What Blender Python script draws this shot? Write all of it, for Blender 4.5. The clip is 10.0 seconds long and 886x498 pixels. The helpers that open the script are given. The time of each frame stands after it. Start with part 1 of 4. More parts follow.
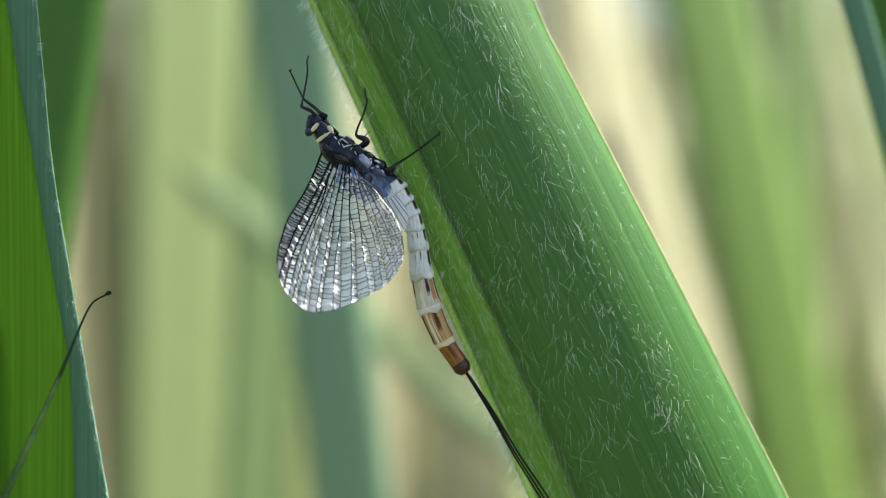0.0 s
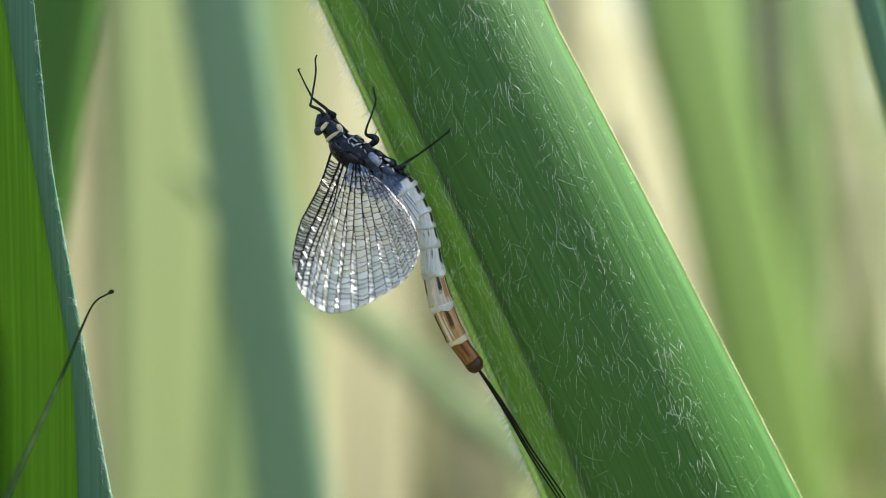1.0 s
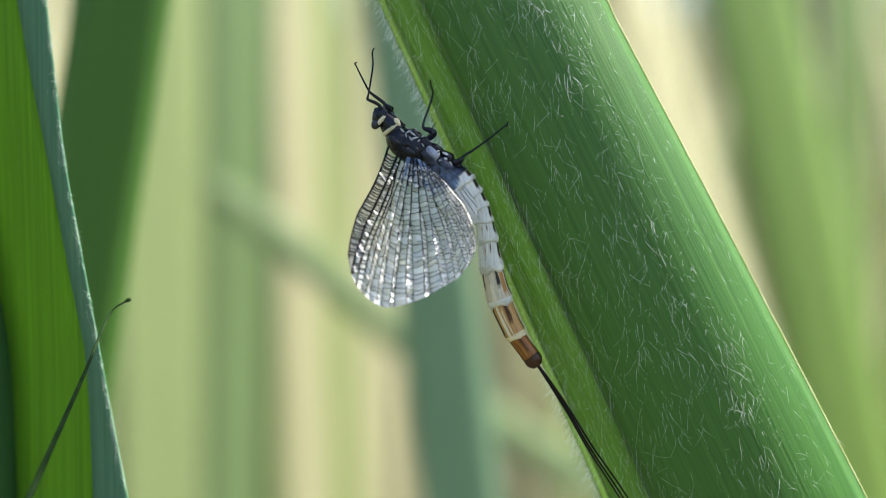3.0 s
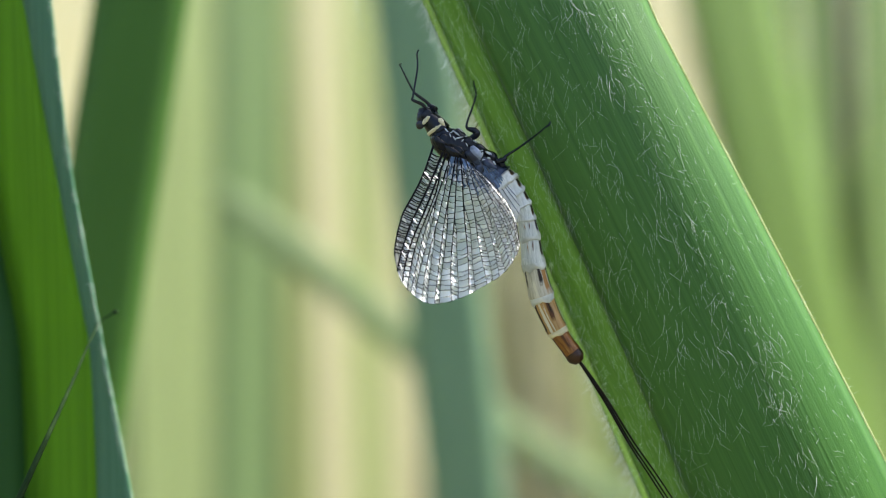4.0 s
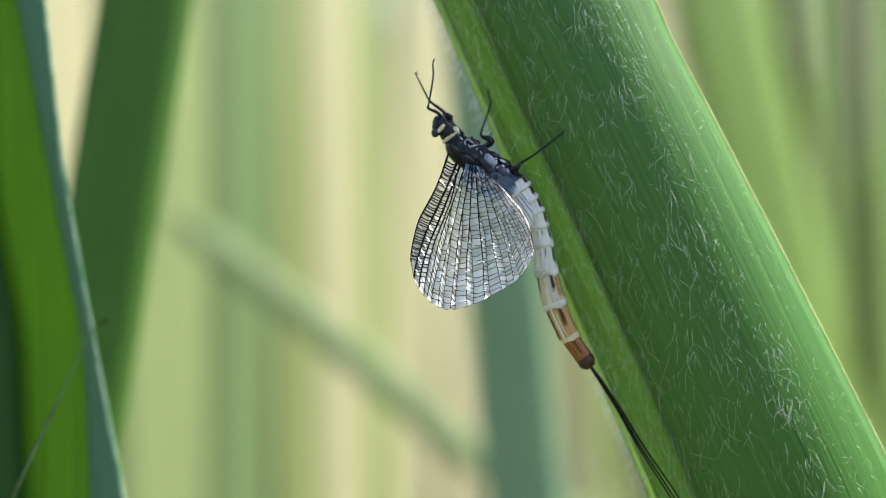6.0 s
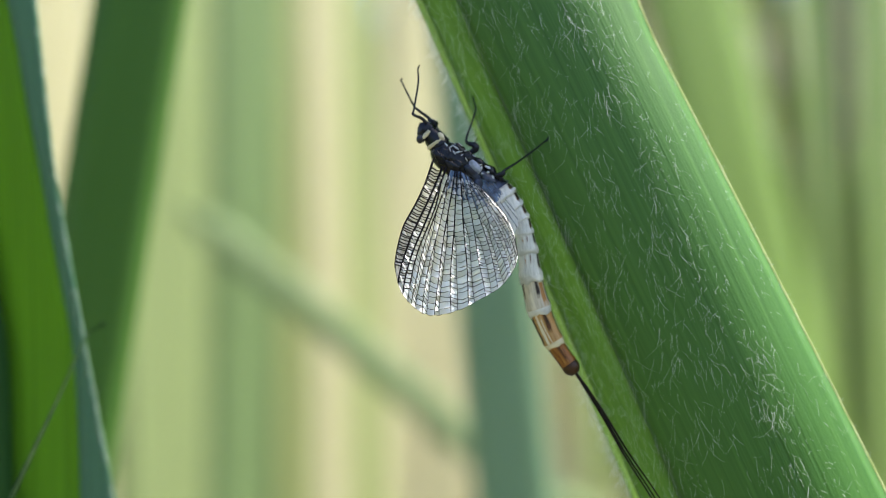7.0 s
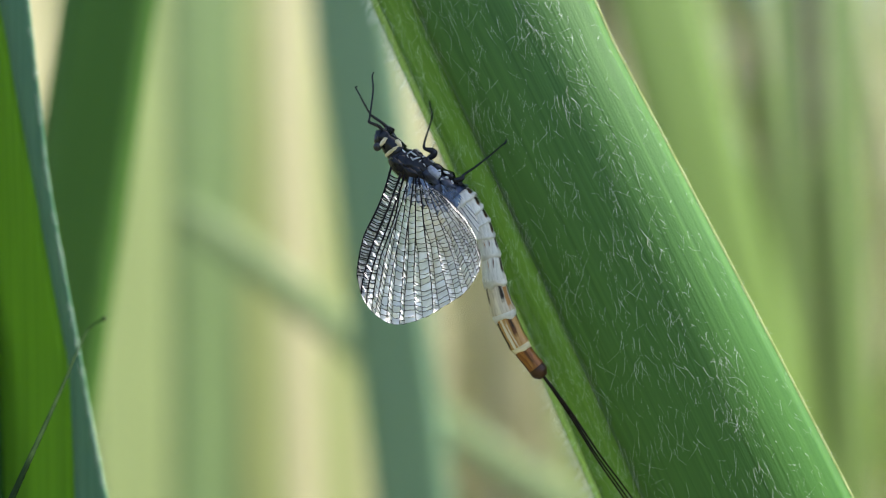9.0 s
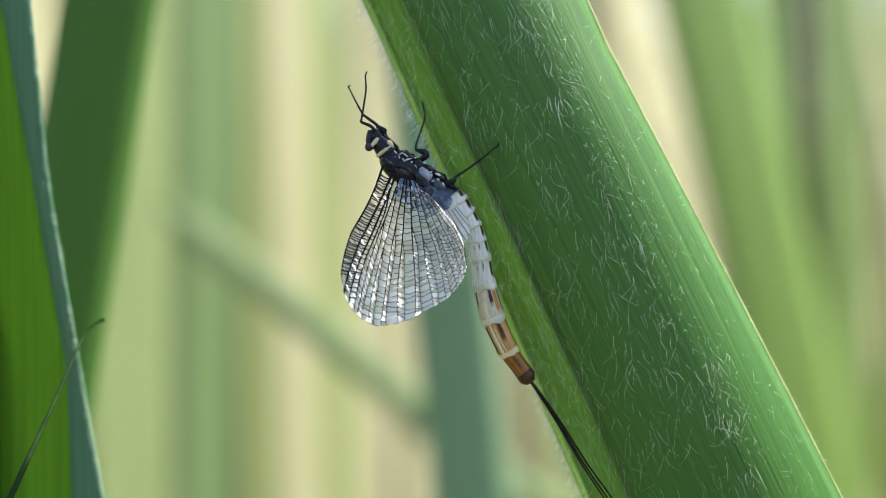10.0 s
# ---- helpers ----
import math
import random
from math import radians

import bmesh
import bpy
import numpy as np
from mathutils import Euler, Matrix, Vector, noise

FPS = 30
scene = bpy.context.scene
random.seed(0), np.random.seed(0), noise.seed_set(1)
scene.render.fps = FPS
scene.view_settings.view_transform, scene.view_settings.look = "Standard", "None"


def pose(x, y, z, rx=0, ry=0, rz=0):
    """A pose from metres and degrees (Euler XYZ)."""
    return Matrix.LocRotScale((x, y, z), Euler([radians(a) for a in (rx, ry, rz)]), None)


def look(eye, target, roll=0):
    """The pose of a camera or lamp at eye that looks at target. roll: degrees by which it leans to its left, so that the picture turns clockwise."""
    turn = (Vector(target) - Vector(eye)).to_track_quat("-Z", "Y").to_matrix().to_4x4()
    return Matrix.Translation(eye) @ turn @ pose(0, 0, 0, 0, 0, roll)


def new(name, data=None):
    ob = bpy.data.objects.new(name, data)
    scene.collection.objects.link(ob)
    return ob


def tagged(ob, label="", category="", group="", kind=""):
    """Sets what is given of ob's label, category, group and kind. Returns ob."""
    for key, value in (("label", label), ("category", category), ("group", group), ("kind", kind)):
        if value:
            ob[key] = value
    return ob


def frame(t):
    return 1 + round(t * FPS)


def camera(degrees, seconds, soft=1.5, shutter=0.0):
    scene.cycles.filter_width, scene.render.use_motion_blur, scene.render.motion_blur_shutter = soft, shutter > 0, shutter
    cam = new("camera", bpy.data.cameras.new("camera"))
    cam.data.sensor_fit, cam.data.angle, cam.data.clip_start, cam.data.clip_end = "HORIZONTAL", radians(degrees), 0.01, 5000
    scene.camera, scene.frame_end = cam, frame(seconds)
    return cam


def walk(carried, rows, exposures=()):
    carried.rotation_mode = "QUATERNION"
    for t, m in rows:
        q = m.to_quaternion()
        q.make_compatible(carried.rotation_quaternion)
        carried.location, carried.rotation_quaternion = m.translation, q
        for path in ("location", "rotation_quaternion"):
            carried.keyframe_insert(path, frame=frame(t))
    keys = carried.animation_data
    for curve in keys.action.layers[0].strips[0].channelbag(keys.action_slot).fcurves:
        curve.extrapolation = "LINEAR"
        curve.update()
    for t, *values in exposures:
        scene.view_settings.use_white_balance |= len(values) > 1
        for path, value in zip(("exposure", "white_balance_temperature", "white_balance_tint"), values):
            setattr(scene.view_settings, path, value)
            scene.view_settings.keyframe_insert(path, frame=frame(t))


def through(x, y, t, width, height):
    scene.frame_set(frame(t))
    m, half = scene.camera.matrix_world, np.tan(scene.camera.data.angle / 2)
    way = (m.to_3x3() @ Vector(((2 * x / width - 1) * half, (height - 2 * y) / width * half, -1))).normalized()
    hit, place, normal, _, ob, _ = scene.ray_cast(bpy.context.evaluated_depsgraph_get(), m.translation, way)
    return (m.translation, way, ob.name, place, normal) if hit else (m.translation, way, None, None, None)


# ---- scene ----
cam = camera(40.0, 10.0, soft=0.9)
cam.data.dof.use_dof = True
cam.data.dof.focus_distance = 0.0691
cam.data.dof.aperture_fstop = 14.8

PATH = [
    (0, pose(0.00206, -0.07022, 0.54994, 89.805, 0.323, -2.445)),
    (0.5, pose(0.00196, -0.07000, 0.54992, 89.805, 0.601, -2.394)),
    (1, pose(0.00180, -0.06989, 0.54991, 89.756, 0.482, -2.174)),
    (1.5, pose(0.00161, -0.06986, 0.54986, 89.708, 0.515, -1.882)),
    (2, pose(0.00129, -0.06961, 0.54987, 89.635, 0.550, -1.465)),
    (2.5, pose(0.00098, -0.06919, 0.54987, 89.585, 0.630, -1.050)),
    (4, pose(-0.00048, -0.07056, 0.54974, 89.561, 0.234, 0.685)),
    (4.5, pose(-0.00085, -0.07137, 0.54970, 89.585, -0.023, 1.076)),
    (5, pose(-0.00101, -0.07130, 0.54967, 89.585, -0.157, 1.270)),
    (5.5, pose(-0.00094, -0.07168, 0.54971, 89.682, -0.167, 1.173)),
    (7, pose(-0.00048, -0.07174, 0.54995, 89.976, -0.148, 0.635)),
    (7.5, pose(-0.00000, -0.07180, 0.55000, 90.000, 0.000, 0.000)),
    (8, pose(0.00078, -0.07182, 0.55003, 90.000, 0.344, -0.929)),
    (8.5, pose(0.00070, -0.07144, 0.55007, 90.048, 0.430, -0.879)),
    (9, pose(0.00037, -0.07104, 0.55014, 90.097, 0.588, -0.562)),
    (9.5, pose(0.00053, -0.07051, 0.55020, 90.147, 0.485, -0.610)),
    (10, pose(0.00069, -0.07050, 0.55020, 90.172, 0.236, -0.734)),
]
walk(cam, PATH, exposures=[(0, 1.65), (10, 1.65)])

# ---- light ----
SUN = Vector((0.50, 0.07, 0.85)).normalized()
world = bpy.data.worlds.new("sky")
scene.world = world
world.use_nodes = True
wn = world.node_tree
sky = wn.nodes.new("ShaderNodeTexSky")
sky.sky_type = "NISHITA"
sky.sun_disc = False
sky.sun_elevation = math.asin(SUN.z)
sky.sun_rotation = math.atan2(SUN.x, SUN.y) % (2 * math.pi)
sky.air_density, sky.dust_density, sky.ozone_density = 1.0, 2.0, 1.0
back = wn.nodes["Background"]
wn.links.new(sky.outputs[0], back.inputs[0])
back.inputs[1].default_value = 0.125
sun = new("sun", bpy.data.lights.new("sun", "SUN"))
sun.data.energy, sun.data.angle, sun.data.color = 5.0, radians(0.6), (1.0, 0.95, 0.86)
sun.matrix_basis = look(SUN * 5, (0, 0, 0))

# ---- sizes ----
MM = 0.001
EYE_Z = 0.55          # height of the shot over the ground
rng = random.Random(7)


def spot(x, z, y=0.0):
    """A place near the mayfly: millimetres to the right, up and away."""
    return Vector((x * MM, y * MM, EYE_Z + z * MM))


# ---- materials ----
def material(name):
    m = bpy.data.materials.new(name)
    m.use_nodes = True
    n = m.node_tree
    return m, n, n.nodes["Principled BSDF"], n.nodes["Material Output"]


def node(n, kind, **values):
    a = n.nodes.new(kind)
    for key, v in values.items():
        a.inputs[key.replace("_", " ")].default_value = v
    return a


def mixer(n, fac, a, b):
    m = n.nodes.new("ShaderNodeMix")
    m.data_type = "RGBA"
    for slot, v in ((0, fac), (6, a), (7, b)):
        if isinstance(v, (int, float, tuple)):
            m.inputs[slot].default_value = v
        else:
            n.links.new(v, m.inputs[slot])
    return m.outputs[2]


def ramp(n, fac, lo, hi):
    m = n.nodes.new("ShaderNodeMapRange")
    m.inputs["From Min"].default_value, m.inputs["From Max"].default_value = lo, hi
    n.links.new(fac, m.inputs["Value"])
    return m.outputs[0]


def rgb(c):
    return (*c, 1.0)


def leaf_material(name, dark, light, through_colour, through=0.35, rough=0.42, bump=0.25, spread=0.0, gloss=0.4, down=0.0):
    """A grass leaf: fine ribs along its length (uv in millimetres), blotches, some light passing through."""
    m, n, p, out = material(name)
    uv = n.nodes.new("ShaderNodeUVMap")
    stretch = node(n, "ShaderNodeMapping", Scale=(4.2, 0.03, 1.0))
    n.links.new(uv.outputs[0], stretch.inputs[0])
    ribs = node(n, "ShaderNodeTexNoise", Scale=1.0, Detail=4.0, Roughness=0.65)
    n.links.new(stretch.outputs[0], ribs.inputs[0])
    stretch2 = node(n, "ShaderNodeMapping", Scale=(0.45, 0.06, 1.0))
    n.links.new(uv.outputs[0], stretch2.inputs[0])
    blot = node(n, "ShaderNodeTexNoise", Scale=1.0, Detail=2.0)
    n.links.new(stretch2.outputs[0], blot.inputs[0])
    grain = node(n, "ShaderNodeTexNoise", Scale=9.0, Detail=2.0)
    n.links.new(uv.outputs[0], grain.inputs[0])
    c1 = mixer(n, ramp(n, ribs.outputs[0], 0.32, 0.68), rgb(dark), rgb(light))
    c2 = mixer(n, ramp(n, blot.outputs[0], 0.35, 0.75), c1, rgb(tuple(0.55 * a + 0.45 * b for a, b in zip(dark, light))))
    info = n.nodes.new("ShaderNodeObjectInfo")
    if spread:
        hsv = n.nodes.new("ShaderNodeHueSaturation")
        geo = n.nodes.new("ShaderNodeNewGeometry")
        add = n.nodes.new("ShaderNodeMath")
        add.operation = "MULTIPLY_ADD"
        n.links.new(geo.outputs["Random Per Island"], add.inputs[0])
        add.inputs[1].default_value, add.inputs[2].default_value = 2 * spread, 1 - spread
        n.links.new(add.outputs[0], hsv.inputs["Value"])
        n.links.new(c2, hsv.inputs["Color"])
        c2 = hsv.outputs[0]
    n.links.new(c2, p.inputs["Base Color"])
    p.inputs["Roughness"].default_value = rough
    p.inputs["Specular IOR Level"].default_value = gloss
    p.inputs["Sheen Weight"].default_value = down
    p.inputs["Sheen Roughness"].default_value = 0.32
    p.inputs["Sheen Tint"].default_value = (0.92, 1.0, 0.96, 1)
    b = node(n, "ShaderNodeBump", Strength=bump, Distance=0.00008)
    h = n.nodes.new("ShaderNodeMath")
    h.operation = "MULTIPLY_ADD"
    n.links.new(grain.outputs[0], h.inputs[0])
    h.inputs[1].default_value = 0.3
    n.links.new(ribs.outputs[0], h.inputs[2])
    n.links.new(h.outputs[0], b.inputs["Height"])
    n.links.new(b.outputs[0], p.inputs["Normal"])
    t = n.nodes.new("ShaderNodeBsdfTranslucent")
    tc = mixer(n, ramp(n, ribs.outputs[0], 0.3, 0.7), rgb(tuple(0.5 * a for a in through_colour)), rgb(through_colour))
    n.links.new(tc, t.inputs[0])
    mx = n.nodes.new("ShaderNodeMixShader")
    mx.inputs[0].default_value = through
    n.links.new(p.outputs[0], mx.inputs[1])
    n.links.new(t.outputs[0], mx.inputs[2])
    n.links.new(mx.outputs[0], out.inputs[0])
    return m


def plain_material(name, dark, light, rough, scale=900.0, bump=0.2, through=0.0, coat=0.0, gloss=0.4):
    """Chitin, skin and the like: two tones in fine grain."""
    m, n, p, out = material(name)
    co = n.nodes.new("ShaderNodeTexCoord")
    no = node(n, "ShaderNodeTexNoise", Scale=scale, Detail=3.0)
    n.links.new(co.outputs["Object"], no.inputs[0])
    c = mixer(n, ramp(n, no.outputs[0], 0.35, 0.65), rgb(dark), rgb(light))
    n.links.new(c, p.inputs["Base Color"])
    p.inputs["Roughness"].default_value = rough
    p.inputs["Coat Weight"].default_value = coat
    p.inputs["Specular IOR Level"].default_value = gloss
    b = node(n, "ShaderNodeBump", Strength=bump, Distance=0.00003 * 2000 / scale)
    n.links.new(no.outputs[0], b.inputs["Height"])
    n.links.new(b.outputs[0], p.inputs["Normal"])
    if through:
        t = n.nodes.new("ShaderNodeBsdfTranslucent")
        n.links.new(c, t.inputs[0])
        mx = n.nodes.new("ShaderNodeMixShader")
        mx.inputs[0].default_value = through
        n.links.new(p.outputs[0], mx.inputs[1])
        n.links.new(t.outputs[0], mx.inputs[2])
        n.links.new(mx.outputs[0], out.inputs[0])
    return m


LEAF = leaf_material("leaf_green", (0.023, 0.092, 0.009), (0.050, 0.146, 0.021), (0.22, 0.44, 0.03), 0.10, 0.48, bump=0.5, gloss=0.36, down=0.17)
# margin green is lighter than LEAF: sun from behind is painted into it
LEAF_MARGIN = leaf_material("leaf_margin_backlit_green", (0.050, 0.135, 0.028), (0.14, 0.25, 0.065), (0.28, 0.44, 0.12), 0.43, 0.5, bump=0.6, gloss=0.15)
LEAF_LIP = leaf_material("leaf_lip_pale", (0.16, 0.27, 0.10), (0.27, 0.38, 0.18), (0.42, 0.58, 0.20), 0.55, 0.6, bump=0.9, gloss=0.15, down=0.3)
# LEAF_NEAR, LEAF_SHADE, LEAF_FLANK: one folded leaf, sun and shade painted as greens
LEAF_NEAR = leaf_material("leaf_ribbed_sunlit_green", (0.036, 0.120, 0.008), (0.100, 0.22, 0.022), (0.29, 0.50, 0.055), 0.46, 0.5, bump=0.6, gloss=0.2)
LEAF_DARK = leaf_material("leaf_dark_green", (0.052, 0.140, 0.022), (0.095, 0.205, 0.046), (0.22, 0.40, 0.06), 0.18, 0.5, gloss=0.2)
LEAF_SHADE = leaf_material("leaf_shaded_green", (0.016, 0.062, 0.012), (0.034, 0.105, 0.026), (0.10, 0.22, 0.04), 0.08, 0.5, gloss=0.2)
LEAF_BLUE = leaf_material("leaf_blue_green", (0.07, 0.17, 0.10), (0.12, 0.24, 0.15), (0.25, 0.42, 0.14), 0.25, 0.45)
LEAF_FLANK = leaf_material("leaf_flank_shaded_blue_green", (0.048, 0.130, 0.072), (0.085, 0.19, 0.115), (0.14, 0.30, 0.12), 0.12, 0.5, gloss=0.2)
LEAF_DULL = leaf_material("leaf_dull_olive", (0.15, 0.22, 0.10), (0.23, 0.30, 0.15), (0.29, 0.37, 0.18), 0.4, 0.6, gloss=0.15)
REED_GREY = leaf_material("reed_grey_green", (0.17, 0.29, 0.18), (0.26, 0.39, 0.24), (0.36, 0.52, 0.27), 0.3, 0.5)
LEAF_BRIGHT = leaf_material("leaf_bright_green", (0.13, 0.23, 0.045), (0.21, 0.31, 0.08), (0.31, 0.44, 0.09), 0.42, 0.5)
LEAF_PALE = leaf_material("leaf_pale_green", (0.26, 0.34, 0.15), (0.37, 0.45, 0.22), (0.43, 0.51, 0.23), 0.5, 0.5)
LEAF_SOFT = leaf_material("leaf_soft_green", (0.14, 0.22, 0.09), (0.22, 0.31, 0.14), (0.30, 0.40, 0.16), 0.45, 0.5)
LEAF_OLIVE = leaf_material("leaf_olive_green", (0.12, 0.20, 0.05), (0.20, 0.29, 0.09), (0.28, 0.39, 0.10), 0.4, 0.5)
STRAW_YELLOW = leaf_material("yellow_green_reed", (0.22, 0.28, 0.11), (0.34, 0.39, 0.18), (0.37, 0.42, 0.17), 0.4, 0.6)
STRAW = leaf_material("dry_straw", (0.40, 0.39, 0.235), (0.54, 0.53, 0.35), (0.54, 0.525, 0.33), 0.4, 0.6)
STRAW_BED = leaf_material("dry_reed_straw", (0.53, 0.53, 0.34), (0.71, 0.71, 0.50), (0.71, 0.69, 0.45), 0.4, 0.6, spread=0.25)
GREEN_BED = leaf_material("reed_green", (0.24, 0.38, 0.10), (0.40, 0.52, 0.20), (0.55, 0.66, 0.2), 0.45, 0.5, spread=0.3)
HAIR = plain_material("hair_white", (0.70, 0.78, 0.70), (0.84, 0.90, 0.84), 0.35, through=0.3)
RIM = plain_material("leaf_rim_yellow", (0.46, 0.52, 0.22), (0.62, 0.66, 0.36), 0.4, through=0.4)
BLACK = plain_material("black_chitin", (0.003, 0.004, 0.007), (0.007, 0.009, 0.016), 0.16, 1300, 0.6, gloss=0.22)
VEIN_FINE = plain_material("grey_vein", (0.014, 0.014, 0.018), (0.05, 0.05, 0.058), 0.6, 2500, 0.2, gloss=0.05)
TAIL = plain_material("tail_dark", (0.003, 0.002, 0.002), (0.012, 0.007, 0.006), 0.4, 1500, 0.3, gloss=0.15)
VEIN = plain_material("dark_vein", (0.003, 0.003, 0.005), (0.009, 0.008, 0.011), 0.6, 2500, 0.2, gloss=0.05)
BLUE_BLACK = plain_material("blue_black_chitin", (0.006, 0.009, 0.020), (0.04, 0.06, 0.11), 0.28, 1800, 0.6, gloss=0.3)
CREAM = plain_material("cream_chitin", (0.40, 0.36, 0.22), (0.60, 0.55, 0.38), 0.45, 1500)
WHITE = plain_material("translucent_white", (0.50, 0.52, 0.48), (0.74, 0.76, 0.72), 0.32, 1400, 0.35, through=0.3)
BROWN = plain_material("brown_chitin", (0.012, 0.006, 0.004), (0.045, 0.02, 0.009), 0.35, 1500, 0.3, gloss=0.25)
SILVER = plain_material("silver_grey_chitin_and_glint", (0.25, 0.28, 0.32), (0.50, 0.54, 0.60), 0.25, 1500, 0.3, coat=0.4)
STEEL = plain_material("steel_grey_chitin", (0.09, 0.11, 0.17), (0.34, 0.38, 0.48), 0.28, 1500, 0.5, gloss=0.3)
EYE = plain_material("dark_eye", (0.008, 0.010, 0.012), (0.02, 0.022, 0.03), 0.16, 4000, 0.2, gloss=0.35)
STALK = plain_material("thin_stalk_brown", (0.010, 0.024, 0.008), (0.022, 0.045, 0.014), 0.7, gloss=0.05)


def ring_material(name, dark, light, streaks, through=0.25):
    """The skin of an abdomen ring; uv: degrees round it from the near side, and 0 to 1 along it.
    streaks: centre, half width (degrees), start, end, colour."""
    m, n, p, out = material(name)
    uv = n.nodes.new("ShaderNodeUVMap")
    sep = n.nodes.new("ShaderNodeSeparateXYZ")
    n.links.new(uv.outputs[0], sep.inputs[0])
    long_map = node(n, "ShaderNodeMapping", Scale=(0.09, 1.3, 1.0))
    n.links.new(uv.outputs[0], long_map.inputs[0])
    wob = node(n, "ShaderNodeTexNoise", Scale=1.0, Detail=4.0, Roughness=0.6)
    n.links.new(long_map.outputs[0], wob.inputs[0])
    co = n.nodes.new("ShaderNodeTexCoord")
    fine = node(n, "ShaderNodeTexNoise", Scale=2600.0, Detail=3.0)
    n.links.new(co.outputs["Object"], fine.inputs[0])
    c = mixer(n, ramp(n, wob.outputs[0], 0.35, 0.65), rgb(dark), rgb(light))

    def maths(op, a, b):
        k = n.nodes.new("ShaderNodeMath")
        k.operation = op
        for i, v in enumerate((a, b)):
            if isinstance(v, (int, float)):
                k.inputs[i].default_value = v
            else:
                n.links.new(v, k.inputs[i])
        return k.outputs[0]

    shake = maths("MULTIPLY", maths("SUBTRACT", wob.outputs[0], 0.5), 34.0)
    shake2 = maths("MULTIPLY", maths("SUBTRACT", fine.outputs[0], 0.5), 0.35)
    for centre, half, start, end, colour in streaks:
        off = maths("ABSOLUTE", maths("SUBTRACT", maths("ADD", sep.outputs[0], shake), centre), 0.0)
        side = ramp(n, off, half + 3.0, half - 3.0)
        mid = maths("ABSOLUTE", maths("SUBTRACT", maths("ADD", sep.outputs[1], shake2), (start + end) / 2), 0.0)
        along = ramp(n, mid, (end - start) / 2 + 0.08, (end - start) / 2 - 0.08)
        c = mixer(n, maths("MULTIPLY", side, along), c, rgb(colour))
    n.links.new(c, p.inputs["Base Color"])
    p.inputs["Roughness"].default_value = 0.3
    p.inputs["Specular IOR Level"].default_value = 0.35
    bp = node(n, "ShaderNodeBump", Strength=0.35, Distance=0.00003)
    n.links.new(fine.outputs[0], bp.inputs["Height"])
    n.links.new(bp.outputs[0], p.inputs["Normal"])
    t = n.nodes.new("ShaderNodeBsdfTranslucent")
    n.links.new(c, t.inputs[0])
    mx = n.nodes.new("ShaderNodeMixShader")
    mx.inputs[0].default_value = through
    n.links.new(p.outputs[0], mx.inputs[1])
    n.links.new(t.outputs[0], mx.inputs[2])
    n.links.new(mx.outputs[0], out.inputs[0])
    return m


INK, UMBER, HONEY, MILK = (0.018, 0.010, 0.006), (0.09, 0.035, 0.012), (0.34, 0.17, 0.045), (0.68, 0.64, 0.50)
RING_WHITE = ring_material("ring_white", (0.50, 0.53, 0.52), (0.80, 0.82, 0.80), [(62, 14, 0.10, 0.75, INK), (50, 5, 0.45, 0.8, UMBER)], 0.35)
RING_SPOT = ring_material("ring_white_spotted", (0.48, 0.51, 0.47), (0.77, 0.79, 0.75), [(63, 13, 0.10, 0.80, INK), (-22, 3, 0.3, 0.6, HONEY), (6, 3.5, 0.25, 0.55, UMBER)], 0.35)
RING_TAN = ring_material("ring_tan", (0.40, 0.37, 0.27), (0.62, 0.58, 0.46), [(-24, 9, 0.5, 1.0, MILK), (42, 14, 0.1, 0.9, HONEY), (14, 9, 0.06, 0.62, INK), (-70, 10, 0.05, 0.6, INK), (76, 12, 0.0, 0.95, INK)])
RING_AMBER = ring_material("ring_amber", (0.30, 0.16, 0.05), (0.52, 0.33, 0.13), [(-34, 8, 0.1, 1.0, MILK), (-12, 3, 0.3, 1.0, MILK), (-70, 12, 0.0, 0.95, INK), (10, 11, 0.0, 0.65, UMBER), (14, 6, 0.0, 0.45, INK), (74, 8, 0.0, 1.0, INK)])
RING_BROWN = ring_material("ring_brown", (0.14, 0.045, 0.010), (0.34, 0.15, 0.035), [(-72, 10, 0.0, 1.0, INK), (5, 9, 0.1, 0.8, UMBER), (-20, 7, 0.7, 0.95, HONEY), (74, 10, 0.0, 1.0, INK)])


def soil_material():
    m, n, p, out = material("wet_soil_and_litter")
    co = n.nodes.new("ShaderNodeTexCoord")
    a = node(n, "ShaderNodeTexNoise", Scale=6.0, Detail=8.0)
    b = node(n, "ShaderNodeTexNoise", Scale=90.0, Detail=4.0)
    n.links.new(co.outputs["Object"], a.inputs[0])
    n.links.new(co.outputs["Object"], b.inputs[0])
    c = mixer(n, ramp(n, a.outputs[0], 0.4, 0.65), (0.030, 0.034, 0.014, 1), (0.10, 0.10, 0.045, 1))
    c = mixer(n, ramp(n, b.outputs[0], 0.45, 0.6), c, (0.16, 0.14, 0.08, 1))
    n.links.new(c, p.inputs["Base Color"])
    p.inputs["Roughness"].default_value = 0.9
    bp = node(n, "ShaderNodeBump", Strength=0.6, Distance=0.02)
    n.links.new(b.outputs[0], bp.inputs["Height"])
    n.links.new(bp.outputs[0], p.inputs["Normal"])
    return m


